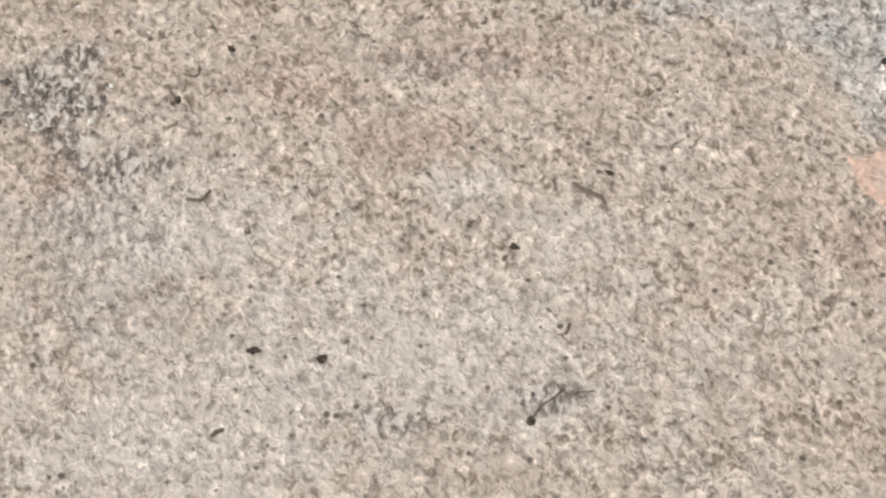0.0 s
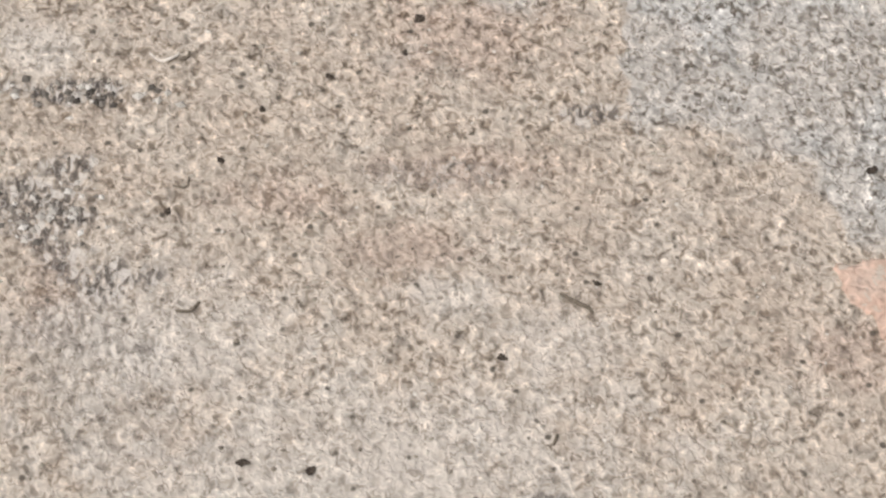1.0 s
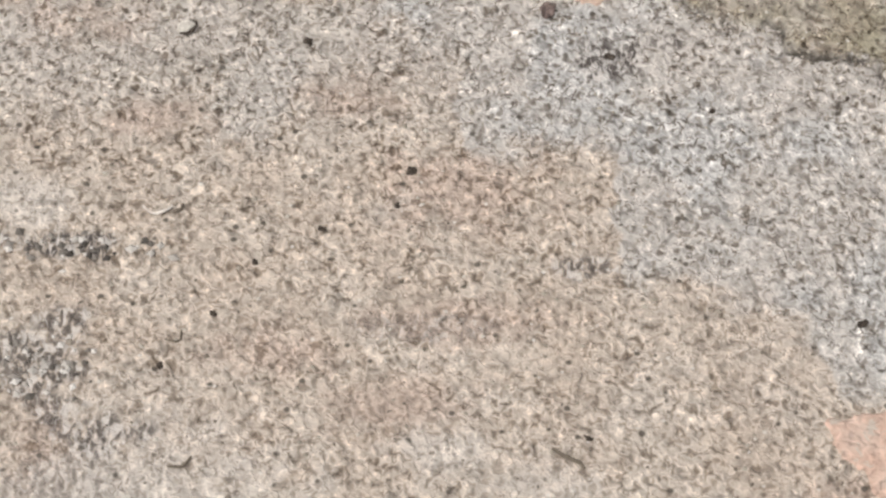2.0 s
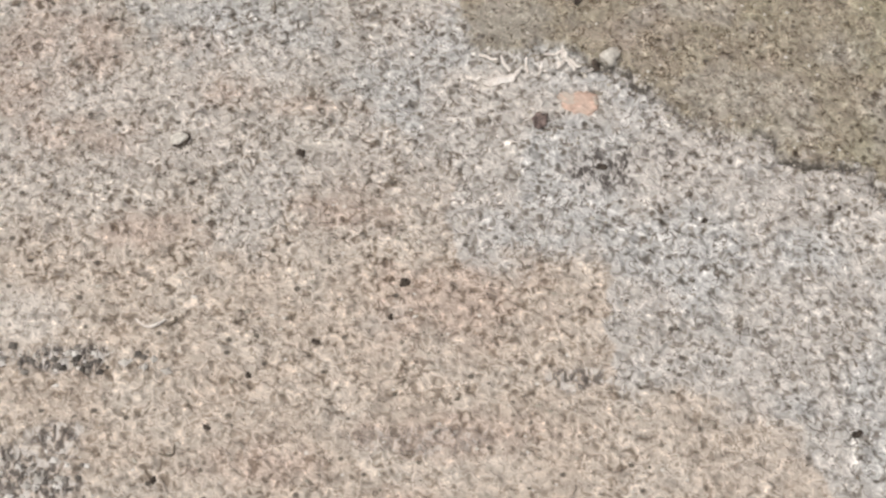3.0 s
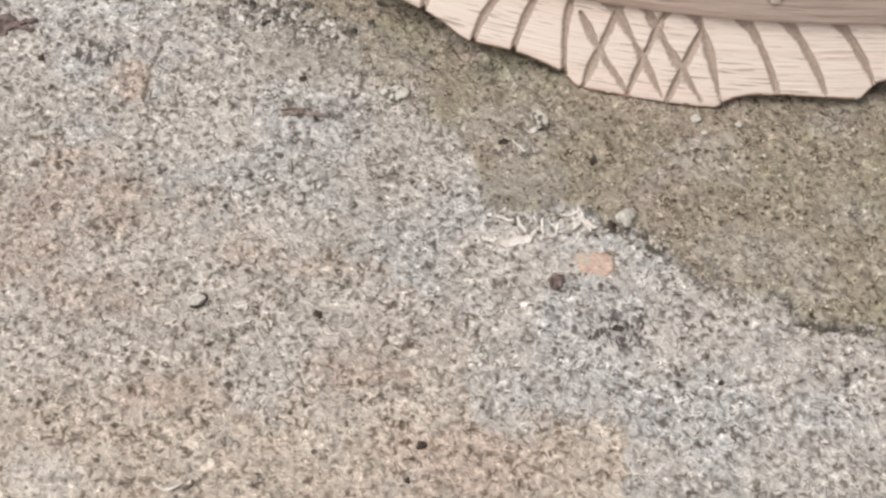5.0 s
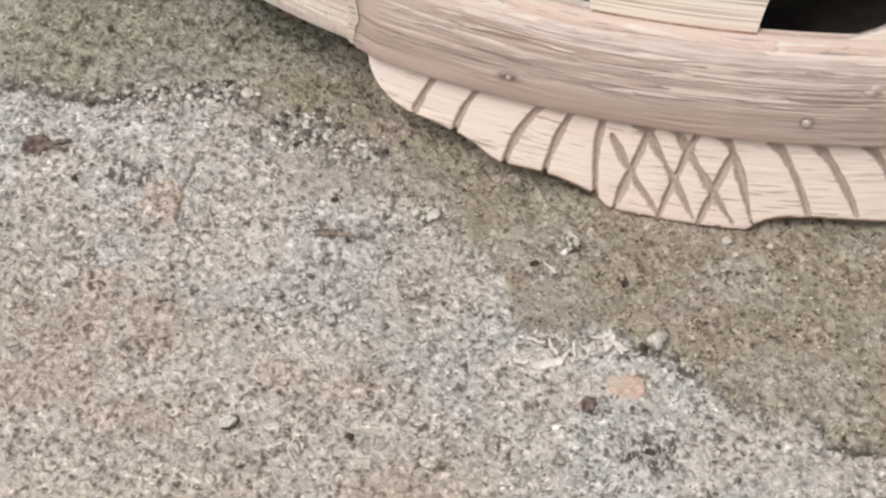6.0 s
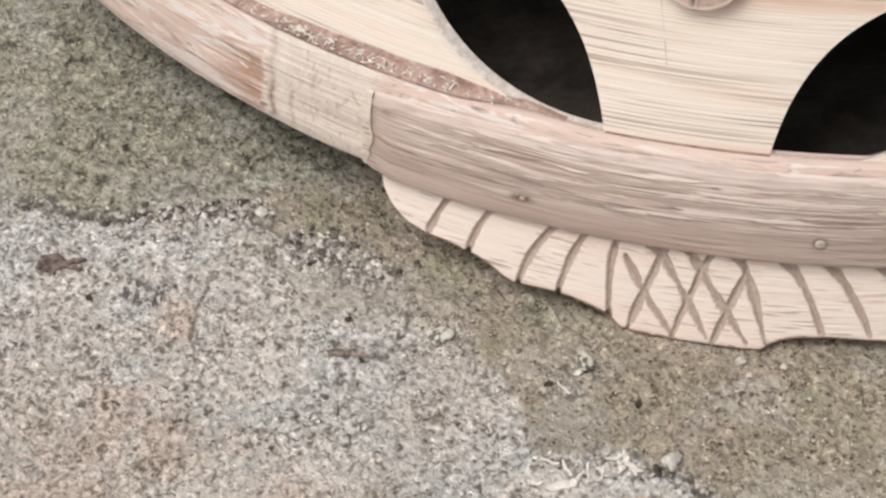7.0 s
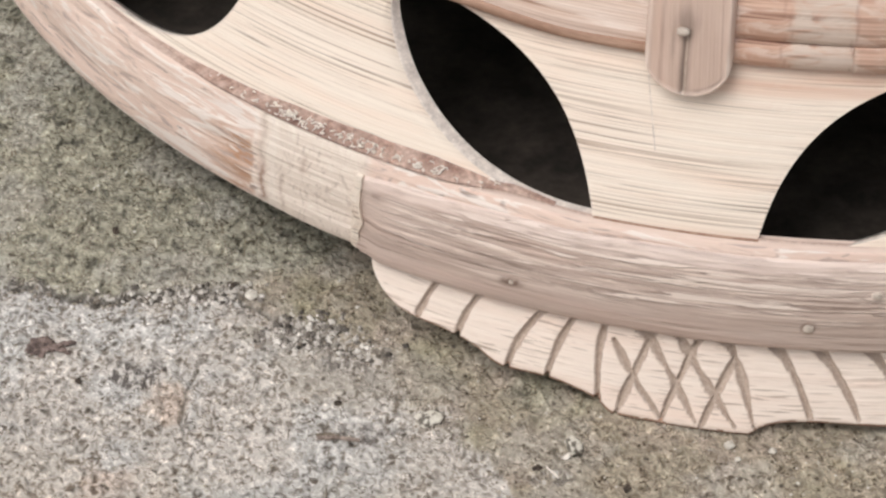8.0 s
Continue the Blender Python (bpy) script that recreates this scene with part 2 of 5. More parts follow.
    if skin == "rim":
        cream, stain = n.value("cream"), n.value("stain")
        torn = n.noise(n.coords("UV", (55, 520, 1)), 1.0, 3, 0.6, 0.8)
        blotch = n.noise(n.coords("UV", (70, 110, 1)), 1.0, 4, 0.6, 0.8)
        c = n.mix(n.ramp(blotch, (0.40, 0.0), (0.62, 0.8)), c, (0.72, 0.555, 0.475))
        c = n.mix(n.math("MULTIPLY", n.value("lower"), n.ramp(torn, (0.35, 0.55), (0.6, 0.9))), c, (0.79, 0.68, 0.60))
        c = n.mix(n.math("MULTIPLY", cream, 0.85), c, (0.755, 0.66, 0.575))
        mark = n.noise(n.coords("UV", (260, 130, 1)), 1.0, 4, 0.65, 2.2)
        c = n.mix(n.math("MULTIPLY", cream, n.ramp(mark, (0.56, 0.0), (0.62, 0.7))), c, (0.50, 0.41, 0.35))
        c = n.mix(n.math("MULTIPLY", cream, n.ramp(mark, (0.36, 0.7), (0.44, 0.0))), c, (0.80, 0.72, 0.63))
        c = n.mix(n.math("MULTIPLY", stain, n.ramp(torn, (0.42, 1.0), (0.60, 0.12))), c, (0.47, 0.27, 0.17))
        c = n.mix(n.value("welt"), c, (0.80, 0.71, 0.63))
        c = n.mix(n.value("ridge"), c, (0.30, 0.175, 0.125))
        scrape = n.noise(n.coords("UV", (34, 210, 1), (0, 0, 0.09)), 1.0, 3.5, 0.6, 1.6)
        slant = n.math("SUBTRACT", 1.0, cream)
        c = n.mix(n.math("MULTIPLY", slant, n.ramp(scrape, (0.53, 0.0), (0.57, 0.9))), c, (0.80, 0.71, 0.65))
        c = n.mix(n.math("MULTIPLY", slant, n.ramp(scrape, (0.37, 0.85), (0.43, 0.0))), c, (0.44, 0.34, 0.30))
        nick = n.noise(n.coords("UV", (95, 330, 1)), 1.0, 2, 0.5, 0.8)
        c = n.mix(n.math("MULTIPLY", slant, n.ramp(nick, (0.27, 0.9), (0.33, 0.0))), c, (0.30, 0.23, 0.20))
        height = n.math("ADD", height, n.math("MULTIPLY", scrape, 1.6))
    if skin == "hoop":
        cream = n.value("cream")
        blotch = n.noise(n.coords("UV", (60, 150, 1)), 1.0, 4, 0.62, 0.9)
        c = n.mix(n.ramp(blotch, (0.50, 0.0), (0.60, 0.75)), c, (0.66, 0.51, 0.43))
        c = n.mix(n.math("MULTIPLY", cream, n.ramp(blotch, (0.38, 0.15), (0.52, 0.85))), c, (0.57, 0.475, 0.405))
        c = n.mix(n.value("ridge"), c, (0.26, 0.15, 0.11))
    if skin == "strap":
        cloudy = n.noise(n.coords("UV", (70, 330, 1)), 1.0, 4, 0.6, 0.6)
        c = n.mix(n.ramp(cloudy, (0.48, 0.0), (0.68, 0.4)), c, (0.60, 0.46, 0.385))
        c = n.mix(n.math("MULTIPLY", n.value("soot"), n.ramp(cloudy, (0.35, 1.0), (0.65, 0.5))), c, (0.17, 0.125, 0.105))
        c = n.mix(n.math("MULTIPLY", n.value("rim"), n.ramp(cloudy, (0.35, 1.0), (0.6, 0.6))), c, (0.80, 0.69, 0.61))
    n.bump(height, 0.0007, 0.7)
    return n.done(c)


def plain_material(name, a, b, scale, roughness=0.8, stretch=(1, 1, 1), kind="Object", bump=0.0004):
    n = Nodes(name, roughness)
    at = n.coords(kind, stretch)
    v = n.noise(at, scale, 4, 0.6)
    w = n.noise(at, scale * 5, 3, 0.6)
    c = n.mix(n.ramp(v, (0.35, 0.0), (0.65, 1.0)), a, b)
    c = n.mix(0.5, c, n.ramp(w, (0.3, 0.6), (0.7, 1.3)), "MULTIPLY")
    n.bump(w, bump, 0.7)
    return n.done(c)


def brick_material():
    """Worn brick with sand ground into it."""
    n = Nodes("brick_red", 0.92)
    at = n.coords("Object", (1, 1, 1))
    c = n.mix(n.ramp(n.noise(at, 130, 3, 0.6), (0.35, 0.0), (0.65, 1.0)), (0.56, 0.385, 0.30), (0.60, 0.45, 0.365))
    grain = n.noise(at, 420, 1.0, 0.5, 0.7)
    c = n.mix(1.0, c, n.ramp(grain, (0.28, 0.62), (0.40, 0.92), (0.58, 1.03), (0.72, 1.22)), "MULTIPLY")
    c = n.mix(n.ramp(n.noise(n.coords("Object", (1, 1, 1), (0.3, 0.2, 0.5)), 170, 4, 0.65, 0.5), (0.55, 0.0), (0.61, 0.85)), c, (0.50, 0.435, 0.365))
    n.bump(grain, 0.0008, 0.7)
    return n.done(c)


M_GROUND = ground_material()
M_WALL = bamboo_material("planed_bamboo", (0.765, 0.675, 0.58), (0.735, 0.625, 0.525), (0.34, 0.275, 0.22), 1.0, 0.36, skin="wall", pore_run=14, pore_fine=1350, hairs=0.14)
M_BAND = bamboo_material("scraped_bamboo_skin", (0.755, 0.612, 0.528), (0.675, 0.510, 0.428), (0.42, 0.30, 0.24), 0.85, 0.24, skin="rim", weather=0.2, hairs=0.05)
M_STRIP = bamboo_material("weathered_bamboo", (0.600, 0.478, 0.413), (0.522, 0.404, 0.347), (0.32, 0.235, 0.195), 0.75, 0.34, skin="strip", pore_run=20, hairs=0.20, pore_fine=900)
M_FOOT = bamboo_material("carved_bamboo", (0.79, 0.685, 0.60), (0.74, 0.62, 0.535), (0.40, 0.315, 0.255), 1.0, 0.345, skin="foot", pore_fine=900, pore_run=60, hairs=0.10)
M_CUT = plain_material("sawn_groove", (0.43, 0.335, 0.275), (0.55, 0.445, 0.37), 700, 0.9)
M_LIP = plain_material("raw_cut_edge", (0.42, 0.36, 0.31), (0.68, 0.60, 0.53), 330, 0.9)
M_RAW = plain_material("raw_sawn_edge", (0.55, 0.475, 0.425), (0.76, 0.67, 0.60), 300, 0.9)
M_SEAM = plain_material("orange_brown_seam", (0.27, 0.155, 0.105), (0.44, 0.285, 0.21), 1.0, 0.8, (40, 500, 1), "UV")
# brown for thin painted shade lines at the foot's edge and the wall
M_SHADE_LINE = plain_material("shade_line_brown", (0.25, 0.14, 0.095), (0.40, 0.26, 0.19), 260, 0.8)
def ledge_material():
    n = Nodes("ledge_skin", 0.75)
    at = n.coords("UV", (60, 300, 1))
    v = n.noise(at, 1.0, 4, 0.6)
    w = n.noise(n.coords("Object", (1, 1, 1)), 700, 3, 0.6)
    brown = n.mix(n.ramp(v, (0.35, 0.0), (0.65, 1.0)), (0.20, 0.108, 0.082), (0.40, 0.255, 0.20))
    pink = n.mix(n.ramp(v, (0.35, 0.0), (0.65, 1.0)), (0.64, 0.49, 0.415), (0.70, 0.565, 0.49))
    c = n.mix(n.value("brown"), pink, brown)
    c = n.mix(n.math("MULTIPLY", n.value("brown"), 0.85), c, n.ramp(w, (0.3, 0.45), (0.7, 1.5)), "MULTIPLY")
    n.bump(v, 0.0004, 0.6)
    return n.done(c)


M_LEDGE = ledge_material()
M_UPPER = bamboo_material("rosy_bamboo", (0.76, 0.64, 0.565), (0.56, 0.405, 0.32), (0.30, 0.17, 0.12), 1.5, 0.35, weather=0.9)
M_HOOP = bamboo_material("scraped_hoop_skin", (0.60, 0.40, 0.305), (0.46, 0.285, 0.21), (0.25, 0.14, 0.10), 1.4, 0.34, skin="hoop", hairs=0.25)
M_TAB = bamboo_material("grey_bamboo_strap", (0.555, 0.415, 0.345), (0.505, 0.370, 0.300), (0.36, 0.26, 0.21), 0.6, 0.22, skin="strap", hairs=0.10)
# near black, paints the shade inside the basket
M_INNER_SHADE = plain_material("inner_shade", (0.020, 0.016, 0.013), (0.052, 0.041, 0.033), 60, 0.9)
M_NAIL = plain_material("nail_steel", (0.50, 0.42, 0.35), (0.70, 0.61, 0.53), 900, 0.5)
M_DARK = plain_material("dark_grit", (0.028, 0.021, 0.016), (0.12, 0.092, 0.072), 900, 0.9)
M_STONE = plain_material("pale_stone", (0.52, 0.475, 0.41), (0.78, 0.73, 0.65), 600, 0.85)
def pitted_material():
    """Pale stone with dark holes."""
    n = Nodes("pitted_stone", 0.88)
    at = n.coords("Object", (1, 1, 1))
    c = n.mix(n.ramp(n.noise(at, 500, 3, 0.6), (0.35, 0.0), (0.65, 1.0)), (0.46, 0.42, 0.35), (0.68, 0.64, 0.56))
    hole = n.ramp(n.noise(at, 480, 1, 0.5, 0.5), (0.40, 1.0), (0.47, 0.0))
    c = n.mix(n.math("MULTIPLY", hole, 0.85), c, (0.10, 0.085, 0.07))
    n.bump(n.math("SUBTRACT", 1.0, hole), 0.0006, 0.7)
    return n.done(c)


M_PITTED = pitted_material()
M_GRIT = plain_material("mixed_grit", (0.25, 0.22, 0.18), (0.58, 0.53, 0.46), 450, 0.9)
M_BRICK = brick_material()
M_TWIG = plain_material("dry_twig", (0.13, 0.105, 0.08), (0.22, 0.18, 0.14), 500, 0.85)
M_STICK = plain_material("brown_stick", (0.11, 0.08, 0.066), (0.40, 0.32, 0.27), 330, 0.85)
M_SHAVE = plain_material("fresh_wood_shaving", (0.74, 0.66, 0.585), (0.88, 0.82, 0.75), 500, 0.8)
M_CHIP = plain_material("fresh_wood_chip", (0.82, 0.74, 0.65), (0.90, 0.84, 0.77), 400, 0.8)
M_CRUMB = Nodes("sand_crumb", 0.9)
M_CRUMB = M_CRUMB.done(M_CRUMB.ramp(M_CRUMB.t.nodes.new("ShaderNodeNewGeometry").outputs["Random Per Island"], (0.0, (0.12, 0.10, 0.08)), (0.35, (0.24, 0.20, 0.16)), (0.8, (0.38, 0.34, 0.28)), (1.0, (0.60, 0.55, 0.48))))
M_PALE_CRUMB = Nodes("pale_crumb", 0.9)
M_PALE_CRUMB = M_PALE_CRUMB.done(M_PALE_CRUMB.ramp(M_PALE_CRUMB.t.nodes.new("ShaderNodeNewGeometry").outputs["Random Per Island"], (0.0, (0.05, 0.042, 0.036)), (0.4, (0.26, 0.23, 0.20)), (0.75, (0.55, 0.51, 0.46)), (1.0, (0.74, 0.70, 0.65))))
M_LEAF = plain_material("dead_leaf", (0.060, 0.043, 0.038), (0.27, 0.20, 0.175), 380, 0.85)


# ---- building helpers ----
def part(name, bm, material, parent, label=""):
    """Links a bmesh as one mesh object under a thing or part (parent may be None)."""
    me = bpy.data.meshes.new(name)
    bm.to_mesh(me)
    bm.free()
    return link_mesh(name, me, material, parent, label)


def link_mesh(name, me, material, parent, label=""):
    for m in material if isinstance(material, (list, tuple)) else (material,):
        me.materials.append(m)
    ob = new(name, me)
    if parent:
        ob.parent = parent
    if label:
        ob["label"] = label
    return ob


def grid_mesh(name, rows, uvs, slots=None, closed=False, values=None):
    """A mesh from a table of points [i, j]; faces between neighbours; closed joins the last row to the first."""
    rows = np.asarray(rows, float)
    n, m = rows.shape[:2]
    me = bpy.data.meshes.new(name)
    i, j = np.meshgrid(np.arange(n if closed else n - 1), np.arange(m - 1), indexing="ij")
    k = (i + 1) % n
    quads = np.stack([i * m + j, k * m + j, k * m + j + 1, i * m + j + 1], -1).reshape(-1, 4)
    me.vertices.add(n * m)
    me.vertices.foreach_set("co", rows.reshape(-1))
    me.loops.add(len(quads) * 4)
    me.loops.foreach_set("vertex_index", quads.reshape(-1).astype(np.int32))
    me.polygons.add(len(quads))
    me.polygons.foreach_set("loop_start", (np.arange(len(quads)) * 4).astype(np.int32))
    me.polygons.foreach_set("use_smooth", np.ones(len(quads), bool))
    if slots is not None:
        me.polygons.foreach_set("material_index", np.asarray(slots, np.int32).reshape(-1))
    me.update(calc_edges=True)
    uv = me.uv_layers.new(name="UVMap")
    flat = np.asarray(uvs, float).reshape(-1, 2)[quads.reshape(-1)]
    uv.data.foreach_set("uv", flat.reshape(-1))
    for key, value in (values or {}).items():
        me.attributes.new(key, "FLOAT", "POINT").data.foreach_set("value", np.asarray(value, np.float32).reshape(-1))
    return me


def lattice(nx, ny, seed):
    return np.random.RandomState(seed).rand(nx, ny)


def soft_noise(x, y, size, seed):
    """Smooth random values 0 to 1 over the plane, with bumps of about that size."""
    g = lattice(257, 257, seed)
    u, v = np.asarray(x) / size + 1000.37, np.asarray(y) / size + 1000.71
    i, j = np.floor(u).astype(int), np.floor(v).astype(int)
    a, b = u - i, v - j
    a, b = a * a * (3 - 2 * a), b * b * (3 - 2 * b)
    i, j, i2, j2 = i % 257, j % 257, (i + 1) % 257, (j + 1) % 257
    return (g[i, j] * (1 - a) + g[i2, j] * a) * (1 - b) + (g[i, j2] * (1 - a) + g[i2, j2] * a) * b


def fractal(x, y, size, seed, octaves=3):
    total, weight, amp = 0.0, 0.0, 1.0
    for k in range(octaves):
        total = total + amp * soft_noise(x, y, size / 2 ** k, seed + k)
        weight, amp = weight + amp, amp * 0.55
    return total / weight


def step(x, lo, hi):
    t = np.clip((np.asarray(x) - lo) / (hi - lo), 0, 1)
    return t * t * (3 - 2 * t)


# ---- ground: one sheet of old concrete to the horizon ----
MOSS_EDGE = [(-0.30, 0.72), (-0.162, 0.685), (-0.150, 0.684), (-0.139, 0.679), (-0.127, 0.676), (-0.115, 0.677), (-0.104, 0.679), (-0.092, 0.682), (-0.082, 0.683), (-0.076, 0.678),
             (-0.068, 0.668), (-0.058, 0.662), (-0.038, 0.652), (-0.026, 0.641), (-0.019, 0.628), (-0.015, 0.618), (-0.005, 0.613), (0.008, 0.602), (0.012, 0.594), (0.015, 0.577),
             (0.022, 0.568), (0.030, 0.566), (0.042, 0.570), (0.050, 0.566), (0.055, 0.560), (0.066, 0.557), (0.073, 0.551), (0.077, 0.544), (0.083, 0.538), (0.090, 0.534), (0.107, 0.532), (0.111, 0.528), (0.115, 0.520),
             (0.124, 0.518), (0.136, 0.515), (0.140, 0.508), (0.30, 0.44)]
GREY_EDGE = [(-0.30, 0.615), (-0.16, 0.607), (-0.13, 0.602), (-0.094, 0.594), (-0.087, 0.568), (-0.058, 0.562), (-0.030, 0.551), (-0.015, 0.537), (-0.001, 0.519), (0.0125, 0.512),
             (0.0145, 0.483), (0.0545, 0.479), (0.0575, 0.440), (0.071, 0.434), (0.088, 0.426), (0.111, 0.415), (0.1145, 0.396), (0.127, 0.392), (0.30, 0.34)]
# brown dirt that lies on the bare cement: x, y, half-lengths, how much
DIRT = [(0.031, 0.5760, 0.019, 0.0100, 1.0), (-0.030, 0.636, 0.030, 0.015, 0.55), (-0.050, 0.648, 0.020, 0.010, 0.45)]
# spots where the skin of the concrete has broken up: x, y, half-lengths
BROKEN = [(-0.104, 0.4485, 0.017, 0.0055, 1.0), (-0.108, 0.4075, 0.013, 0.009, 0.85), (-0.101, 0.4215, 0.009, 0.006, 0.8), (-0.090, 0.384, 0.014, 0.0065, 0.8),
          (-0.101, 0.393, 0.009, 0.006, 0.7), (0.045, 0.440, 0.009, 0.004, 0.8), (0.0555, 0.5180, 0.010, 0.0085, 0.95), (0.0745, 0.525, 0.009, 0.003, 0.8),
          (0.0, 0.4195, 0.02, 0.004, 0.4), (0.092, 0.428, 0.012, 0.003, 0.4), (-0.112, 0.641, 0.011, 0.006, 0.95), (-0.053, 0.659, 0.015, 0.006, 0.95), (-0.034, 0.648, 0.012, 0.006, 0.6),
          (-0.092, 0.679, 0.016, 0.004, 0.9), (-0.012, 0.306, 0.010, 0.006, 0.6), (0.024, 0.314, 0.012, 0.004, 0.7), (-0.079, 0.36, 0.008, 0.006, 0.5),
          (-0.035, 0.615, 0.012, 0.005, 0.6), (-0.01, 0.62, 0.006, 0.004, 0.8), (0.028, 0.592, 0.006, 0.003, 0.7), (-0.09, 0.352, 0.02, 0.02, 0.26), (-0.075, 0.335, 0.02, 0.010, 0.22), (-0.10, 0.37, 0.012, 0.012, 0.4)]
PALE = [(-0.075, 0.365, 0.05, 0.025), (-0.02, 0.325, 0.10, 0.035), (-0.07, 0.30, 0.06, 0.03), (0.035, 0.364, 0.018, 0.014), (0.007, 0.379, 0.018, 0.010), (-0.112, 0.462, 0.016, 0.012), (-0.04, 0.325, 0.030, 0.014), (0.024, 0.323, 0.012, 0.010),
        (0.030, 0.556, 0.018, 0.006), (0.047, 0.562, 0.009, 0.005)]
# yellow-green tufts: x, y, half-lengths
TUFT = [(-0.0385, 0.6625, 0.008, 0.006), (-0.075, 0.661, 0.006, 0.006), (0.10, 0.535, 0.012, 0.004), (-0.0545, 0.683, 0.010, 0.008)]
# reddish sandy patches, also within the grey
RUST = [(-0.0444, 0.411, 0.022, 0.010), (0.010, 0.421, 0.03, 0.008), (-0.008, 0.394, 0.02, 0.012), (0.115, 0.36, 0.022, 0.012),
        (-0.104, 0.378, 0.014, 0.02), (-0.0995, 0.628, 0.0085, 0.0135), (-0.100, 0.572, 0.014, 0.018), (-0.118, 0.592, 0.012, 0.008), (-0.06, 0.552, 0.012, 0.008),
        (-0.03, 0.545, 0.016, 0.006), (-0.105, 0.535, 0.03, 0.010), (-0.125, 0.575, 0.030, 0.016), (-0.135, 0.550, 0.03, 0.016), (-0.075, 0.572, 0.016, 0.008), (-0.08, 0.495, 0.02, 0.008), (0.010, 0.47, 0.03, 0.02), (-0.02, 0.502, 0.02, 0.01)]


def layer_edge(x, y):
    return np.interp(x + 0.012 * (fractal(x, y, 0.009, 33) - 0.5), *zip(*MOSS_EDGE)) + 0.006 * (fractal(x, y, 0.008, 31) - 0.5)


def broken(x, y):
    """Where the skin has broken up, along the layer's edge and along a thin bent crack: 0 to 1."""
    rough, wob, edge = 0 * x, fractal(x, y, 0.006, 61) - 0.5, layer_edge(x, y)
    for cx, cy, a, b, much in BROKEN:
        rough = np.maximum(rough, much * (1 - step(np.hypot((x - cx) / a, (y - cy) / b) + 1.4 * wob, 0.7, 1.3)))
    return np.maximum(rough, (0.25 + 0.65 * np.maximum(step(x, 0.046, 0.058), 1 - step(x, -0.05, -0.03))) * (1 - step(np.abs(y - edge), 0.0014, 0.0040)) * step(fractal(x, y, 0.011, 66), 0.42, 0.55))


def gaps(x, y):
    """A thin bent crack, and a shallow joint with painted shadow along stretches of the layer's edge: 0 to 1."""
    crack = np.abs(x + 0.0925 + 0.0026 * np.sin((y - 0.612) * 130) - 0.0015 * (fractal(x, y, 0.008, 63) - 0.5) * 2)
    gap = (1 - step(crack, 0.0002, 0.0010)) * step(y, 0.606, 0.612) * (1 - step(y, 0.646, 0.652))
    joint_shade = 1 - step(np.abs(y - layer_edge(x, y) + 0.0006), 0.0005, 0.0017)
    clear = np.maximum(step(x, 0.046, 0.058), 1 - step(x, -0.075, -0.06))
    return np.maximum(0.75 * gap, joint_shade * clear * step(fractal(x, y, 0.016, 65), 0.26, 0.42))


def ground_height(x, y):
    """Broad swell of the slab, sandy relief, and the mossy layer that stands a little proud with a ragged edge."""
    near = step(0.35 - np.hypot(x, (y - 0.58) * 0.7), 0.0, 0.05)
    z = 0.0017 * step(y - layer_edge(x, y), -0.0008, 0.0010) - 0.0008 * near
    z = z + near * (0.0010 * (fractal(x, y, 0.0045, 71) - 0.5) + 0.0009 * (fractal(x, y, 0.0022, 75, 2) - 0.5) + 0.0012 * (fractal(x, y, 0.03, 77) - 0.5))
    z = z + near * step(y - layer_edge(x, y), 0.0, 0.004) * 0.0014 * (fractal(x, y, 0.0055, 73, 2) - 0.5)
    stand = np.hypot(x - 0.144, y - 0.985)          # pressed flat where the carved feet stand
    z = z - 0.0009 * step(stand, 0.345, 0.355) * (1 - step(stand, 0.379, 0.386))
    return z + near * broken(x, y) * (0.0026 * (fractal(x, y, 0.0026, 81, 2) - 0.55)) - near * 0.0007 * gaps(x, y)


def axis(lo, hi, fine_lo, fine_hi, pitch):
    out = [fine_hi + 0.02 * 1.5 ** k for k in range(22)]
    back = [fine_lo - 0.02 * 1.5 ** k for k in range(22)][::-1]
    return np.array([v for v in back if v > lo] + list(np.arange(fine_lo, fine_hi, pitch)) + [v for v in out if v < hi] )


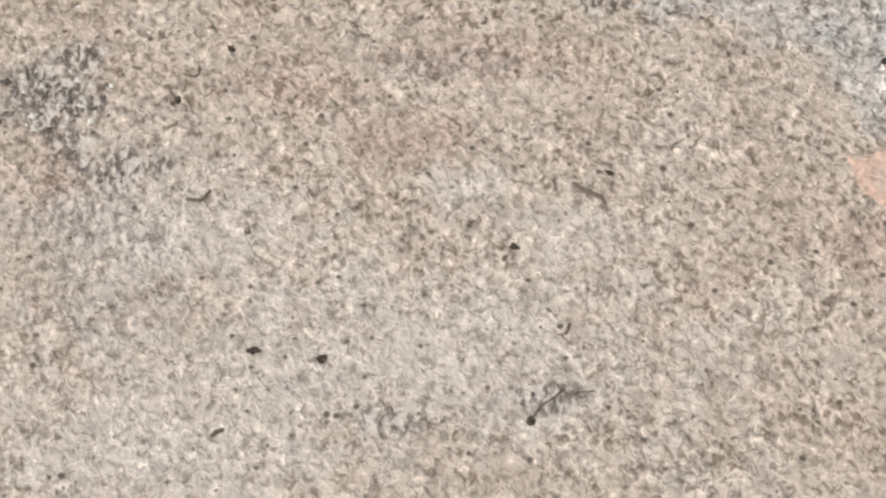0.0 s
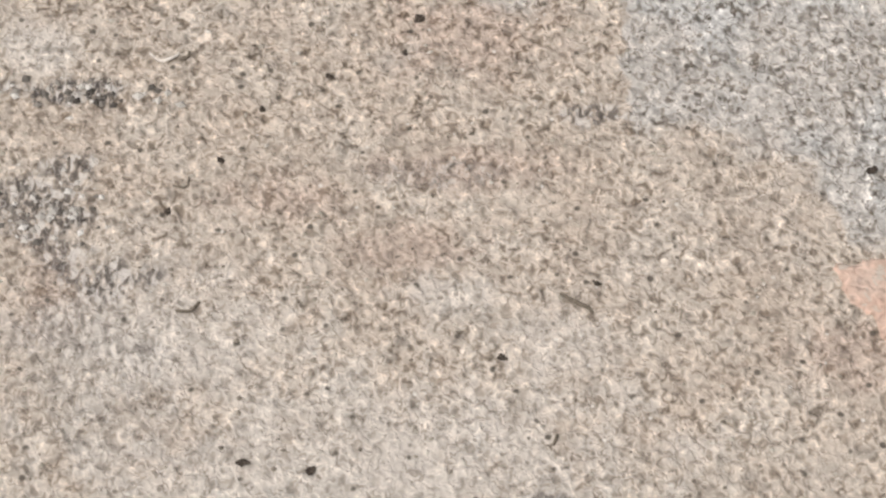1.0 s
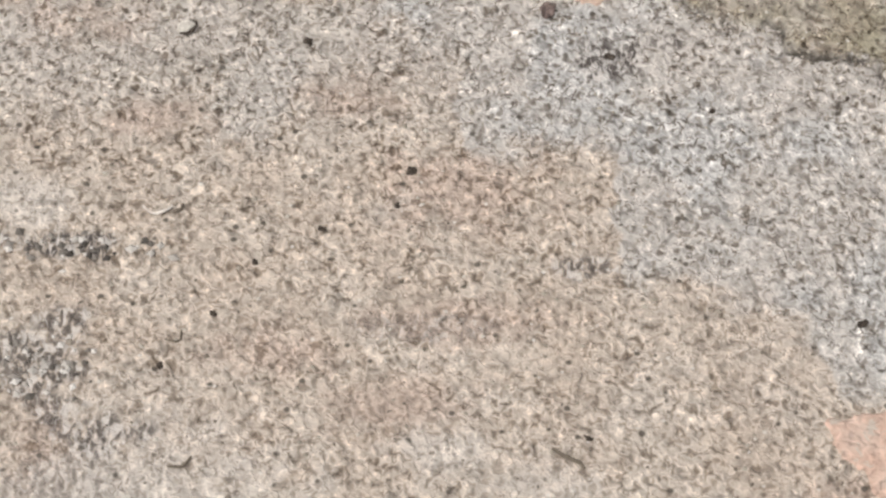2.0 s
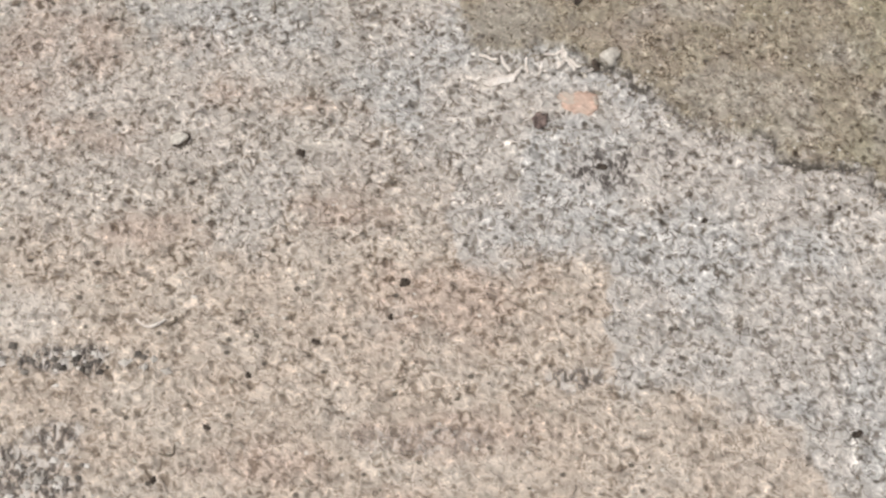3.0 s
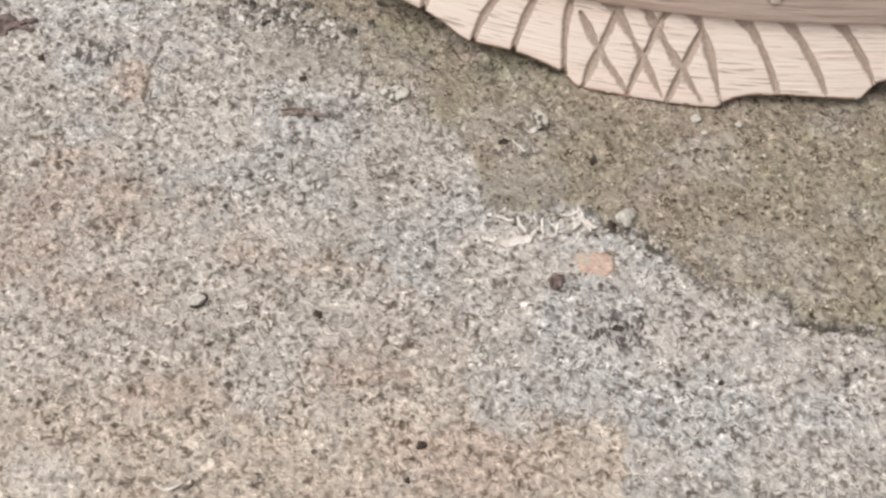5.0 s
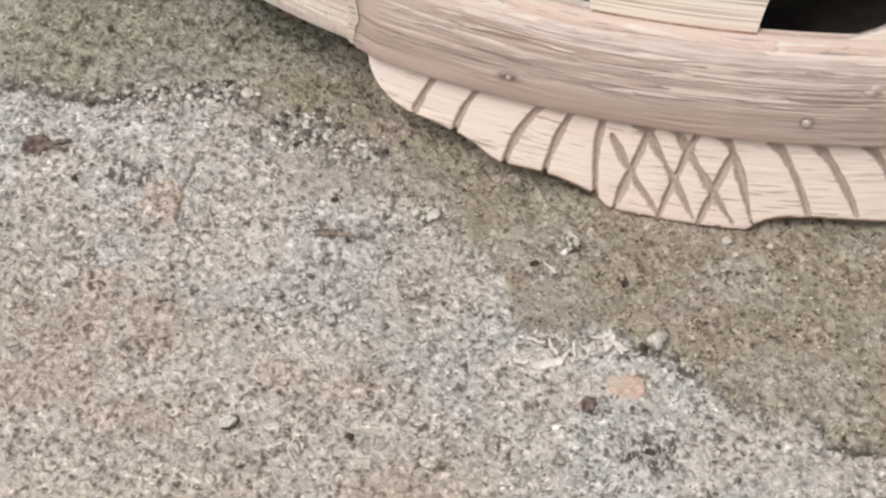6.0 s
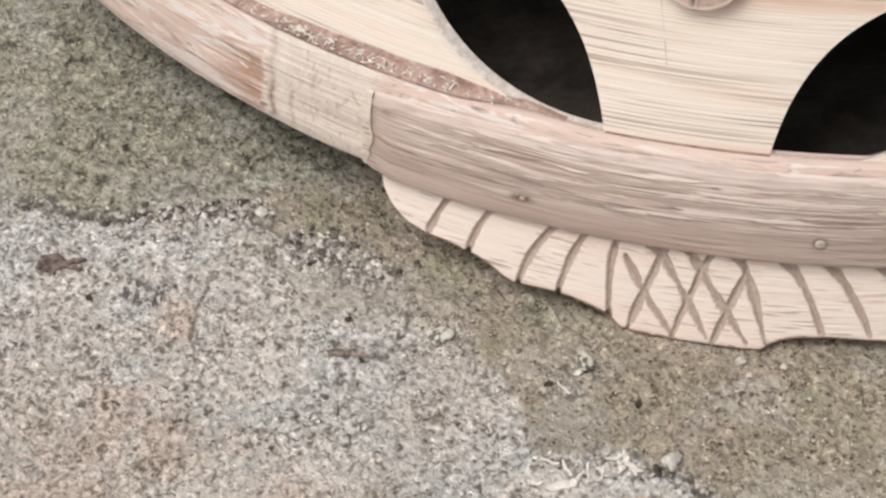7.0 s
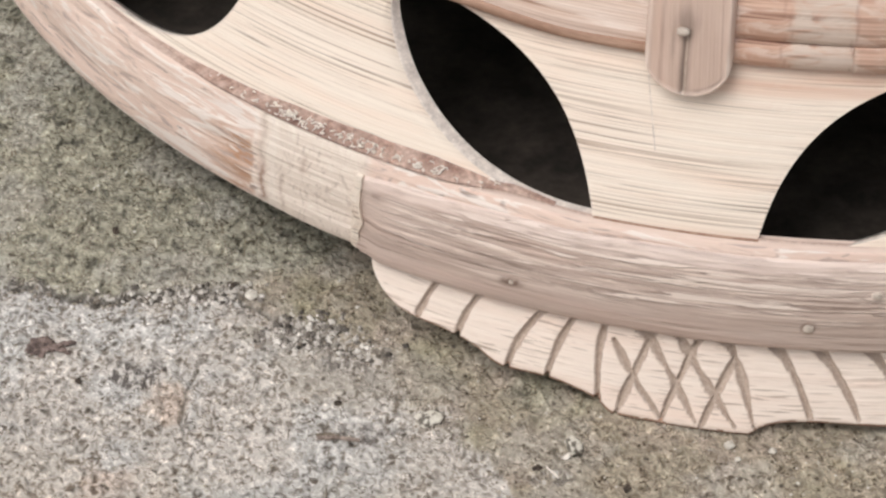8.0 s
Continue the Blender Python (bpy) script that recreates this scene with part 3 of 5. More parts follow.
def build_ground():
    xs, ys = axis(-90, 90, -0.20, 0.19, 0.00065), axis(-90, 90, 0.26, 0.90, 0.00065)
    x, y = np.meshgrid(xs, ys, indexing="ij")
    near = step(0.35 - np.hypot(x, (y - 0.58) * 0.7), 0.0, 0.05)
    far = step(3.0 - np.hypot(x, y - 0.6), 0.0, 2.2)
    edge = layer_edge(x, y)
    moss = step(y - edge, -0.0016, 0.0018) * (0.72 + 0.28 * step(fractal(x, y, 0.02, 52), 0.38, 0.55))
    moss = np.where(x < 0.0, moss * (0.85 + 0.15 * step(fractal(x, y, 0.018, 57) + 4 * (y - edge), 0.4, 0.65)), moss)
    line = np.interp(x + 0.016 * (fractal(x, y, 0.012, 44) - 0.5), *zip(*GREY_EDGE)) + 0.022 * (fractal(x + 0.006 * (fractal(x, y, 0.008, 43) - 0.5), y, 0.011, 41) - 0.5)
    grey = step(y - line, -0.007, 0.007) * (0.65 + 0.35 * step(fractal(x, y, 0.03, 45), 0.4, 0.6))
    grey = np.maximum(grey, (0.12 + 0.43 * step(y, 0.44, 0.5)) * step(fractal(x, y, 0.035, 47), 0.58, 0.72))
    grey = np.maximum(grey, 0.5 * step(y, 0.47, 0.53))
    rough, pale, rust = broken(x, y), 0 * x, 0 * x
    wob = fractal(x, y, 0.006, 61) - 0.5
    for cx, cy, a, b in PALE:
        pale = np.maximum(pale, 0.6 * (1 - step(np.hypot((x - cx) / a, (y - cy) / b) + 1.2 * wob, 0.3, 1.2)))
    for cx, cy, a, b in RUST:
        rust = np.maximum(rust, 0.85 * (1 - step(np.hypot((x - cx) / a, (y - cy) / b) + 1.4 * wob, 0.2, 1.25)))
    dirt, tuft = 0 * x, 0 * x
    dirt = 0.24 * step(y, 0.47, 0.54) * (1 - step(y, 0.60, 0.63)) * step(fractal(x, y, 0.025, 69), 0.35, 0.6) * (1 - step(x, -0.04, 0.02))
    for cx, cy, a, b, much in DIRT:
        dirt = np.maximum(dirt, much * (1 - step(np.hypot((x - cx) / a, (y - cy) / b) + 1.3 * wob, 0.45, 1.15)))
    for cx, cy, a, b in TUFT:
        tuft = np.maximum(tuft, 0.22 * (1 - step(np.hypot((x - cx) / a, (y - cy) / b) + 1.6 * wob, 0.1, 1.2)))
    grey = grey * (1 - 0.7 * rust)
    grey = grey * (0.45 + 0.55 * step(np.hypot((x + 0.0995) / 0.0085, (y - 0.629) / 0.0135) + 1.2 * wob, 0.6, 1.15))      # a sandy patch within the grey
    olive = step(fractal(x, y, 0.05, 58) + 3.0 * (-0.02 - x), 0.45, 0.7)
    z = ground_height(x, y)
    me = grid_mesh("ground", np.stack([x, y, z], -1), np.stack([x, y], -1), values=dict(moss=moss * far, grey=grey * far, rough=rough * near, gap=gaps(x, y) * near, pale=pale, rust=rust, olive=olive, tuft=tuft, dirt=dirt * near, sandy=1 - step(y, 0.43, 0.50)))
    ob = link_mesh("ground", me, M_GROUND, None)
    return tagged(ob, "worn sandy grey concrete ground with a mossy layer", "ground", kind="structure")


build_ground()

# ---- the bamboo basket: a round, cone-walled piece on carved feet ----
CENTRE = Vector((0.144, 0.985, 0.0))
basket = new("bamboo_basket")
basket.location = CENTRE
tagged(basket, "round handmade bamboo basket with leaf-shaped cutouts, standing on concrete", "basket")


def ring(theta, r, z):
    """Points round the basket's axis; theta in degrees from the front, to the right."""
    a = np.radians(theta)
    return np.stack([r * np.sin(a), -r * np.cos(a), z + 0 * a], -1)


def curve(points, at):
    """A smooth function through (theta, value) points."""
    p = np.array(points, float)
    x, y = p[:, 0], p[:, 1]
    d = np.diff(y) / np.diff(x)
    s = np.zeros(len(x))
    s[1:-1] = np.where(d[:-1] * d[1:] > 0, 2 * d[:-1] * d[1:] / (d[:-1] + d[1:] + 1e-12), 0)
    s[0], s[-1] = d[0], d[-1]
    at = np.clip(np.asarray(at, float), x[0], x[-1])
    k = np.clip(np.searchsorted(x, at) - 1, 0, len(x) - 2)
    h = x[k + 1] - x[k]
    t = (at - x[k]) / h
    return ((1 + 2 * t) * (1 - t) ** 2 * y[k] + t * (1 - t) ** 2 * h * s[k] + t * t * (3 - 2 * t) * y[k + 1] + t * t * (t - 1) * h * s[k + 1])


def hoop(name, profile, lo, hi, material, parent, label="", pitch=0.5, wobble=0.0, seed=5, ends=None, values=None, round_it=True, drop=None, dense=0.0, thin=None):
    """A bent strip: a closed profile of (r, z) swept round the axis from lo to hi degrees."""
    pr = np.array(profile, float)
    if round_it:       # cut the corners once
        nx = np.roll(pr, -1, 0)
        pr = np.stack([pr * 0.8 + nx * 0.2, pr * 0.2 + nx * 0.8], 1).reshape(-1, 2)
    pr = np.vstack([pr, pr[:1]])
    if dense:          # more points round the profile
        along = np.r_[0, np.cumsum(np.hypot(*np.diff(pr, axis=0).T))]
        q = np.linspace(0, along[-1], int(along[-1] / dense))
        pr = np.stack([np.interp(q, along, pr[:, 0]), np.interp(q, along, pr[:, 1])], 1)
    th = np.linspace(lo, hi, max(3, int((hi - lo) / pitch) + 1))
    run = np.r_[0, np.cumsum(np.hypot(*np.diff(pr, axis=0).T))]
    t, k = np.meshgrid(th, np.arange(len(pr)), indexing="ij")
    r, z = pr[k, 0], pr[k, 1]
    if ends is not None:
        t = t + ends(t, z, lo, hi)
    flat = z
    if drop is not None:
        z = z - drop(t) * step(z, 0.046, 0.064)
    if thin is not None:
        r = r - thin(t) * step(r, 0.3600, 0.3632)
    w = wobble * (soft_noise(t, z * 900, 6.0, seed) - 0.5)
    pts = ring(t, r + w, z)
    uv = np.stack([np.radians(t) * 0.35, run[k]], -1)
    me = grid_mesh(name, pts, uv, values=values(t, flat) if values else None)
    bm = bmesh.new()
    bm.from_mesh(me)
    if hi - lo < 359:  # close both ends
        bm.verts.ensure_lookup_table()
        m = len(pr)
        for row in (0, len(th) - 1):
            loop = [bm.verts[row * m + q] for q in range(m - 1)]
            try:
                bm.faces.new(loop)
            except ValueError:
                pass
    bm.to_mesh(me)
    bm.free()
    return link_mesh(name, me, material, parent, label)


def rim_drop(t):
    """The rim's upper edge lies lower along the wide front panel."""
    return 0.0017 * step(t, -22.0, -16.5)


def node_values(t, z):
    """A brown node stain across the band."""
    edge = 0.12 * np.sin(z * 500) + 0.08 * np.sin(z * 1900 + 2)
    s = step(t + 4 * edge, -41.2, -38.2) * (1 - step(t + 0.5 * edge, -36.95, -36.75)) * step(z, 0.0292, 0.0325) * (1 - step(z, 0.054, 0.061))
    at = t + 0.6 * edge
    ridge = 0.95 * np.exp(-((at + 36.25) / 0.17) ** 2) * (0.35 + 0.65 * (1 - step(z, 0.044, 0.050)))
    ridge = ridge + 0.4 * np.exp(-((at + 34.9) / 0.10) ** 2) * (1 - step(z, 0.045, 0.052)) + 0.45 * np.exp(-((at + 33.4) / 0.16) ** 2) * step(z, 0.050, 0.053) * (1 - step(z, 0.057, 0.060))
    welt = 0.8 * np.exp(-((at + 36.75) / 0.16) ** 2) + 0.7 * np.exp(-((at + 35.55) / 0.30) ** 2)
    # the ridge value also darkens the band's lower edge
    return dict(stain=s, ridge=np.maximum(ridge * step(z, 0.030, 0.034), 0.6 * (1 - step(z, 0.0294, 0.0302))), welt=welt, lower=1 - step(z + 0.0006 * np.sin(t * 1.3), 0.0300, 0.0322), cream=step(t + edge, -36.7, -36.3) * (1 - step(t, -29.9, -29.0)))


def strip_values(t, z):
    """The skin of the strip is worn in its upper part, away from the end."""
    knot = np.exp(-((t + 20.74) * 0.0063 / 0.0030) ** 2 - ((z - 0.0385) / 0.0013) ** 2) + 0.25 * np.exp(-((t + 28.7) * 0.0063 / 0.003) ** 2 - ((z - 0.0575) / 0.002) ** 2)
    knot = knot * (1 - 0.8 * np.exp(-((t + 20.74) * 0.0063 / 0.0011) ** 2 - ((z - 0.0385) / 0.0006) ** 2))
    # darker ring round the nail head
    away = np.hypot((t + 5.24) * 0.0063, z - 0.0385)
    knot = knot + 0.3 * np.exp(-((away - 0.0021) / 0.0006) ** 2)
    knot = 2.2 * knot * (0.4 + soft_noise(t * 0.0063, z, 0.0007, 19))
    return dict(knot=np.clip(knot, 0, 1), crest=0.85 * step(z + 0.0004 * np.sin(t * 2.3), 0.0590, 0.0615), high=(0.16 + 0.84 * step(z + 0.0012 * np.sin(t * 1.1), 0.0385, 0.0440)) * (0.3 + 0.7 * step(t, -28.8, -26.5)))


# rim band, ledge behind its top edge, and the grey strip nailed over its front
hoop("rim_band", [(0.3570, 0.0290), (0.3604, 0.0290), (0.3614, 0.0345), (0.3606, 0.050), (0.3585, 0.062), (0.3568, 0.0672), (0.3560, 0.0674), (0.3540, 0.066), (0.3545, 0.031)],
     -180, 180, M_BAND, basket, "pinkish scraped bamboo rim band with a brown node", 0.15, 0.0012, 5, values=node_values, dense=0.0012, drop=rim_drop)
LEDGE = [(0.3566, 0.0640), (0.3564, 0.0673), (0.3525, 0.0677), (0.3519, 0.0669), (0.3500, 0.0669), (0.3490, 0.0640)]


def ledge_values(t, z):
    """Brown old skin on the ledge, which tapers out below the wide front panel."""
    into = step(z, 0.0671, 0.0677)
    left = 1 - step(t + 5 * (1 - into), -24.0, -19.0)
    right = step(t - 3 * (1 - into), -3.6, 0.5)
    # thin shade line at the wall's foot, put into the colour
    wall_foot_shade = 0.8 * step(z, 0.06748, 0.06768)
    return dict(brown=np.maximum(np.maximum(left * (0.08 + 0.92 * step(t, -48, -38)), right * 0.7), wall_foot_shade))


hoop("ledge", LEDGE, -180, 180, M_LEDGE, basket, "reddish brown inner ledge", 0.3, 0.0003, 9, values=ledge_values, dense=0.0004, drop=rim_drop)


def inner_skin():
    """Brown skin left between the ledge and the wall's foot, tapering out below the wide panel."""
    th, q = np.linspace(-52, -19.0, 260), np.linspace(0, 1, 9)
    t, b = np.meshgrid(th, q, indexing="ij")
    rise = np.interp(t, [-52, -46, -42, -38, -35, -30, -26, -24, -22, -19.0], [0.0, 0.0001, 0.0007, 0.0016, 0.0025, 0.0032, 0.0030, 0.0022, 0.0013, 0.0001]) * (0.95 + 0.1 * soft_noise(t, 0 * t, 1.5, 7))
    z = 0.0677 - rim_drop(t) + rise * b
    foot_r = 0.352 - 0.035 / 0.042 * (z - 0.068)
    r = foot_r + 0.0003 + (0.3563 - foot_r) * (1 - b) ** 3 * step(rise, 0.0, 0.0012) * step(-t, 20.6, 25.5)
    low = ring(t[:, :1], foot_r[:, :1] - 0.002, z[:, :1] - 0.001)
    high = ring(t[:, -1:], foot_r[:, -1:] - 0.002, z[:, -1:] - 0.0005)
    pts = np.concatenate([low, ring(t, r, z), high], 1)
    uv = np.stack([np.radians(np.pad(t, ((0, 0), (1, 1)), "edge")) * 0.35, np.pad(z, ((0, 0), (1, 1)), "edge")], -1)
    shade = np.pad((0.55 + 0.45 * soft_noise(t, b, 0.5, 8)) * step(t, -50, -40), ((0, 0), (1, 1)), "edge")
    link_mesh("inner_skin", grid_mesh("inner_skin", pts, uv, values=dict(brown=shade)), M_LEDGE, basket, "reddish brown skin at the foot of the wall")


inner_skin()


def strip_drop(t):
    """How much lower the strip's upper edge lies towards its left end."""
    return np.interp(t, [-30.2, -28.0, -24.0, -15.0, 5.0], [0.0046, 0.0030, 0.0022, 0.0005, 0.0]) + rim_drop(t)


def torn_end(t, z, lo, hi):
    e = 0.14 * np.sin(z * 330) + 0.09 * np.sin(z * 900 + 1)
    return np.where(t - lo < 0.6, e * (1 - step(t - lo, 0.0, 0.6)), 0)


strip = hoop("front_strip", [(0.3606, 0.0284), (0.3640, 0.0281), (0.3643, 0.034), (0.3634, 0.048), (0.3610, 0.060), (0.3596, 0.0645), (0.3574, 0.0652), (0.3580, 0.060), (0.3608, 0.046)],
             -29.75, 4.8, M_STRIP, basket, "weathered grey-brown bamboo strip nailed over the rim", 0.15, 0.0008, 13, ends=torn_end, values=strip_values, drop=strip_drop, dense=0.001, thin=lambda t: 0.0017 * (1 - step(t, -29.6, -28.2)))
hoop("torn_edge", [(0.3600, 0.0290), (0.3630, 0.0300), (0.3630, 0.048), (0.3601, 0.0612), (0.3580, 0.061), (0.3590, 0.046)], -30.05, -29.66, M_WALL, basket, "pale torn end of the strip", 0.08, 0.0, 15,
     dense=0.001, ends=lambda t, z, lo, hi: 0.14 * np.sin(z * 330) + 0.09 * np.sin(z * 900 + 1))

# ---- cone wall with cutouts ----
R_LOW, Z_LOW, R_TOP, Z_TOP = 0.352, 0.0645, 0.317, 0.110
LEAN_IN = (R_TOP - R_LOW) / (Z_TOP - 0.068)


def wall_r(z):
    return 0.352 + LEAN_IN * (z - 0.068)


HOLES = [  # lower edge, upper edge, and how far the cut slopes in along the lower edge (degrees)
    ([(-55.6, 0.0668), (-50.4, 0.0674), (-48.1, 0.0686), (-45.6, 0.0696), (-43.6, 0.0725), (-42.3, 0.077), (-41.6, 0.0825), (-41.3, 0.088), (-41.1, 0.098), (-41.0, 0.109)],
     [(-55.6, 0.0668), (-54.3, 0.0795), (-52.9, 0.0896), (-50.7, 0.099), (-48.6, 0.1047), (-46.6, 0.1082), (-44.3, 0.1102), (-41.0, 0.1104)], 0.0),
    ([(-31.75, 0.1100), (-31.6, 0.1044), (-30.84, 0.098), (-29.38, 0.0895), (-27.47, 0.081), (-25.33, 0.075), (-23.06, 0.0703), (-20.95, 0.0671), (-18.4, 0.0655), (-16.84, 0.0652)],
     [(-31.75, 0.1102), (-30.0, 0.1110), (-28.13, 0.1094), (-25.83, 0.1078), (-23.78, 0.1044), (-21.69, 0.099), (-19.51, 0.0896), (-18.06, 0.0795), (-16.84, 0.0652)], 0.24),
    ([(-8.25, 0.0652), (-5.94, 0.0648), (-4.2, 0.0652), (-2.76, 0.0668), (-1.67, 0.0689), (0.5, 0.0742), (2.5, 0.080), (4.4, 0.0895), (5.9, 0.098), (6.6, 0.1044), (6.75, 0.110)],
     [(-8.25, 0.0652), (-7.82, 0.0738), (-6.81, 0.0839), (-5.43, 0.0933), (-3.95, 0.0984), (-1.85, 0.1038), (0.8, 0.108), (3.1, 0.1094), (5.0, 0.111), (6.75, 0.1102)], 0.0),
]
THICK = 0.0042


def wall_piece(lo, hi, low, up, nv, lip_low=0.0):
    """One stretch of the wall between two edges: outer face, cut edges and inner face."""
    n = max(3, int((hi - lo) / 0.08) + 1) if hi - lo < 60 else int((hi - lo) / 0.8)
    th = np.linspace(lo, hi, n)
    zl = np.maximum(low(th), Z_LOW)
    zu = np.maximum(up(th), zl)
    s = np.linspace(0, 1, nv)
    z = zl[:, None] + (zu - zl)[:, None] * s
    t = np.repeat(th[:, None], nv, 1)
    outer = ring(t, wall_r(z), z)
    inner = ring(t, wall_r(z) - THICK, z - 0.002)
    uv = np.stack([np.radians(t) * 0.335, z * 1.3], -1)
    return np.concatenate([outer, inner[:, ::-1], outer[:, :1]], 1), np.concatenate([uv, uv[:, ::-1], uv[:, :1]], 1)


def join_tables(name, tables, material, parent, label, slots_of=None):
    bm = bmesh.new()
    layer = bm.loops.layers.uv.new("UVMap")
    for pts, uv in tables:
        n, m = pts.shape[:2]
        vs = [[bm.verts.new(p) for p in row] for row in pts]
        for i in range(n - 1):
            for j in range(m - 1):
                q = [(i, j), (i + 1, j), (i + 1, j + 1), (i, j + 1)]
                f = bm.faces.new([vs[a][b] for a, b in q])
                f.smooth = True
                if slots_of:
                    f.material_index = slots_of(j, m)
                for loop, (a, b) in zip(f.loops, q):
                    loop[layer].uv = uv[a, b]
    if name == "wall":
        skin = bm.verts.layers.float.new("skin")
        lined = bm.verts.layers.float.new("lined")
        for v in bm.verts:
            t = math.degrees(math.atan2(v.co.x, -v.co.y))
            low = 0.0985 if t > -12 else 0.106
            v[lined] = float(step(t, -42, -38) * (1 - step(t, -30.5, -29.5)) * step(v.co.z, 0.079, 0.084))
            v[skin] = min(1.0, max(0.0, (v.co.z - low) / 0.006))
            if -17 < t < -8:        # rosy again at its foot
                v[skin] = max(v[skin], 0.7 * float(step(t, -17, -11)) * (1 - float(step(v.co.z, 0.0655, 0.0690))))
    return part(name, bm, material, parent, label)


def smooth_edge(points):
    """A fair curve by the points of a cutout's edge, as a function of theta."""
    p = np.array(points, float) * (0.0058, 1.2)
    u = np.r_[0, np.cumsum(np.hypot(*np.diff(p, axis=0).T))]
    u = u / u[-1] * 2 - 1
    w = np.ones(len(u))
    w[0] = w[-1] = 6.0
    q = np.linspace(-1, 1, 300)
    a, b = (np.polyval(np.polyfit(u, p[:, k], 5, w=w), q) for k in (0, 1))
    a[0], a[-1], b[0], b[-1] = p[0, 0], p[-1, 0], p[0, 1], p[-1, 1]
    a = np.maximum.accumulate(a) + np.arange(300) * 1e-9
    return lambda th: np.interp(np.asarray(th) * 0.0058, a, b / 1.2)


floor_z = lambda th: np.full(len(th), Z_LOW)
top_z = lambda th: np.full(len(th), 0.116)
tables, lips = [], []
cut = -180.0
for low, up, slope in HOLES:
    lo, hi = low[0][0], low[-1][0]
    if lo > cut:
        tables.append(wall_piece(cut, lo, floor_z, top_z, 14))
    tables.append(wall_piece(lo, hi, floor_z, smooth_edge(low), 5))
    tables.append(wall_piece(lo, hi, smooth_edge(up), top_z, 14))
    if slope:
        th = np.linspace(lo, hi, 160)
        z = smooth_edge(low)(th)
        f = np.clip((th - lo) / (hi - lo), 0, 1)
        inset = slope * np.clip(f * 12, 0, 1) ** 0.7 * (1 - f) ** 0.5 * (1 - 0.25 * np.sin(f * 3.1))
        s = np.linspace(0, 1, 6)
        t = th[:, None] + inset[:, None] * s
        zz = np.maximum(z, Z_LOW)[:, None] + 0.0005 * s
        lips.append((ring(t, wall_r(zz) + 0.0008 * np.sin(s * 3.0) - 0.0042 * s ** 1.5, zz), np.stack([t * 0.006, zz], -1)))
    cut = hi
tables.append(wall_piece(cut, 180.0, floor_z, top_z, 14))
join_tables("wall", tables, [M_WALL, M_LIP], basket, "cream planed bamboo wall with leaf-shaped cutouts", lambda j, m: 1 if j in (m // 2 - 1, m - 2) else 0)
join_tables("cut_edge", lips, M_RAW, basket, "grey raw cut edge of the opening")

# thin brown strip that paints the shade where the wide panel meets the rim
hoop("foot_shade", [(0.3515, 0.0650), (0.3545, 0.0650), (0.3543, 0.0662), (0.3510, 0.0662)], -16.85, -8.2, M_SHADE_LINE, basket, "", 0.3, 0.0004, 33)

# added near-black board that closes the basket below and darkens the inside
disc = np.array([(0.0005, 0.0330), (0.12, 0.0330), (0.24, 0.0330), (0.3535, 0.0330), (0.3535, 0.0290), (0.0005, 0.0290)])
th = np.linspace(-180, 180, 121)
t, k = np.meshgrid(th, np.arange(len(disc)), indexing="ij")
link_mesh("added_bottom", grid_mesh("added_bottom", ring(t, disc[k, 0], disc[k, 1]), np.stack([ring(t, disc[k, 0], 0 * t)[..., 0], ring(t, disc[k, 0], 0 * t)[..., 1]], -1)), M_INNER_SHADE, basket, "added near-black board that keeps the inside dark")

# upper hoops over the top of the wall, and an added, unseen top that keeps the inside dark
def hoop_lift(t):
    """The hoop runs a little higher over the openings."""
    return -0.0026 * (1 - step(t, -28.0, -20.0))


def pale_patch(t, z):
    line = np.exp(-((t + 0.2 * np.sin(z * 700) + 3.86) / 0.07) ** 2) + 0.6 * np.exp(-((t + 0.3 * np.sin(z * 500) + 7.7) / 0.08) ** 2)
    return dict(cream=0.9 * step(t + 0.4 * np.sin(z * 900), -7.9, -7.5) * (1 - 0.75 * step(t, -3.9, -3.75)), ridge=0.6 * line)


hoop("upper_hoop", [(0.3150, 0.1100), (0.3196, 0.1098), (0.3195, 0.1150), (0.3155, 0.1220), (0.3090, 0.1330), (0.3060, 0.1330), (0.3080, 0.1200)], -180, -14.0, M_UPPER, basket, "rosy bamboo hoop with a dark lower seam", 0.4, 0.0012, 21, drop=hoop_lift)
hoop("seam", [(0.3150, 0.1088), (0.3200, 0.1088), (0.3214, 0.1106), (0.3206, 0.1128), (0.3150, 0.1132)], -180, -14.0, M_SEAM, basket, "", 0.5, 0.0010, 23, drop=hoop_lift)
hoop("lower_hoop", [(0.3160, 0.1098), (0.3206, 0.1096), (0.3216, 0.1140), (0.3196, 0.1178), (0.3150, 0.1180)], -12.0, -3.88, M_HOOP, basket, "rosy bamboo hoop", 0.05, 0.0010, 25, values=pale_patch)
hoop("lower_hoop", [(0.3160, 0.1094), (0.3212, 0.1090), (0.3222, 0.1140), (0.3198, 0.1180), (0.3150, 0.1182)], -3.85, 180, M_HOOP, basket, "rosy bamboo hoop", 0.3, 0.0012, 26, values=pale_patch)
hoop("upper_hoop", [(0.3130, 0.1178), (0.3182, 0.1176), (0.3186, 0.1230), (0.3130, 0.1320), (0.3070, 0.1340)], -12.0, 180, M_HOOP, basket, "rosy bamboo hoop", 0.1, 0.0010, 27, values=pale_patch)
top = np.array([(0.310, 0.131), (0.25, 0.150), (0.15, 0.160), (0.02, 0.164), (0.0005, 0.164)])
th = np.linspace(-180, 180, 91)
t, k = np.meshgrid(th, np.arange(len(top)), indexing="ij")
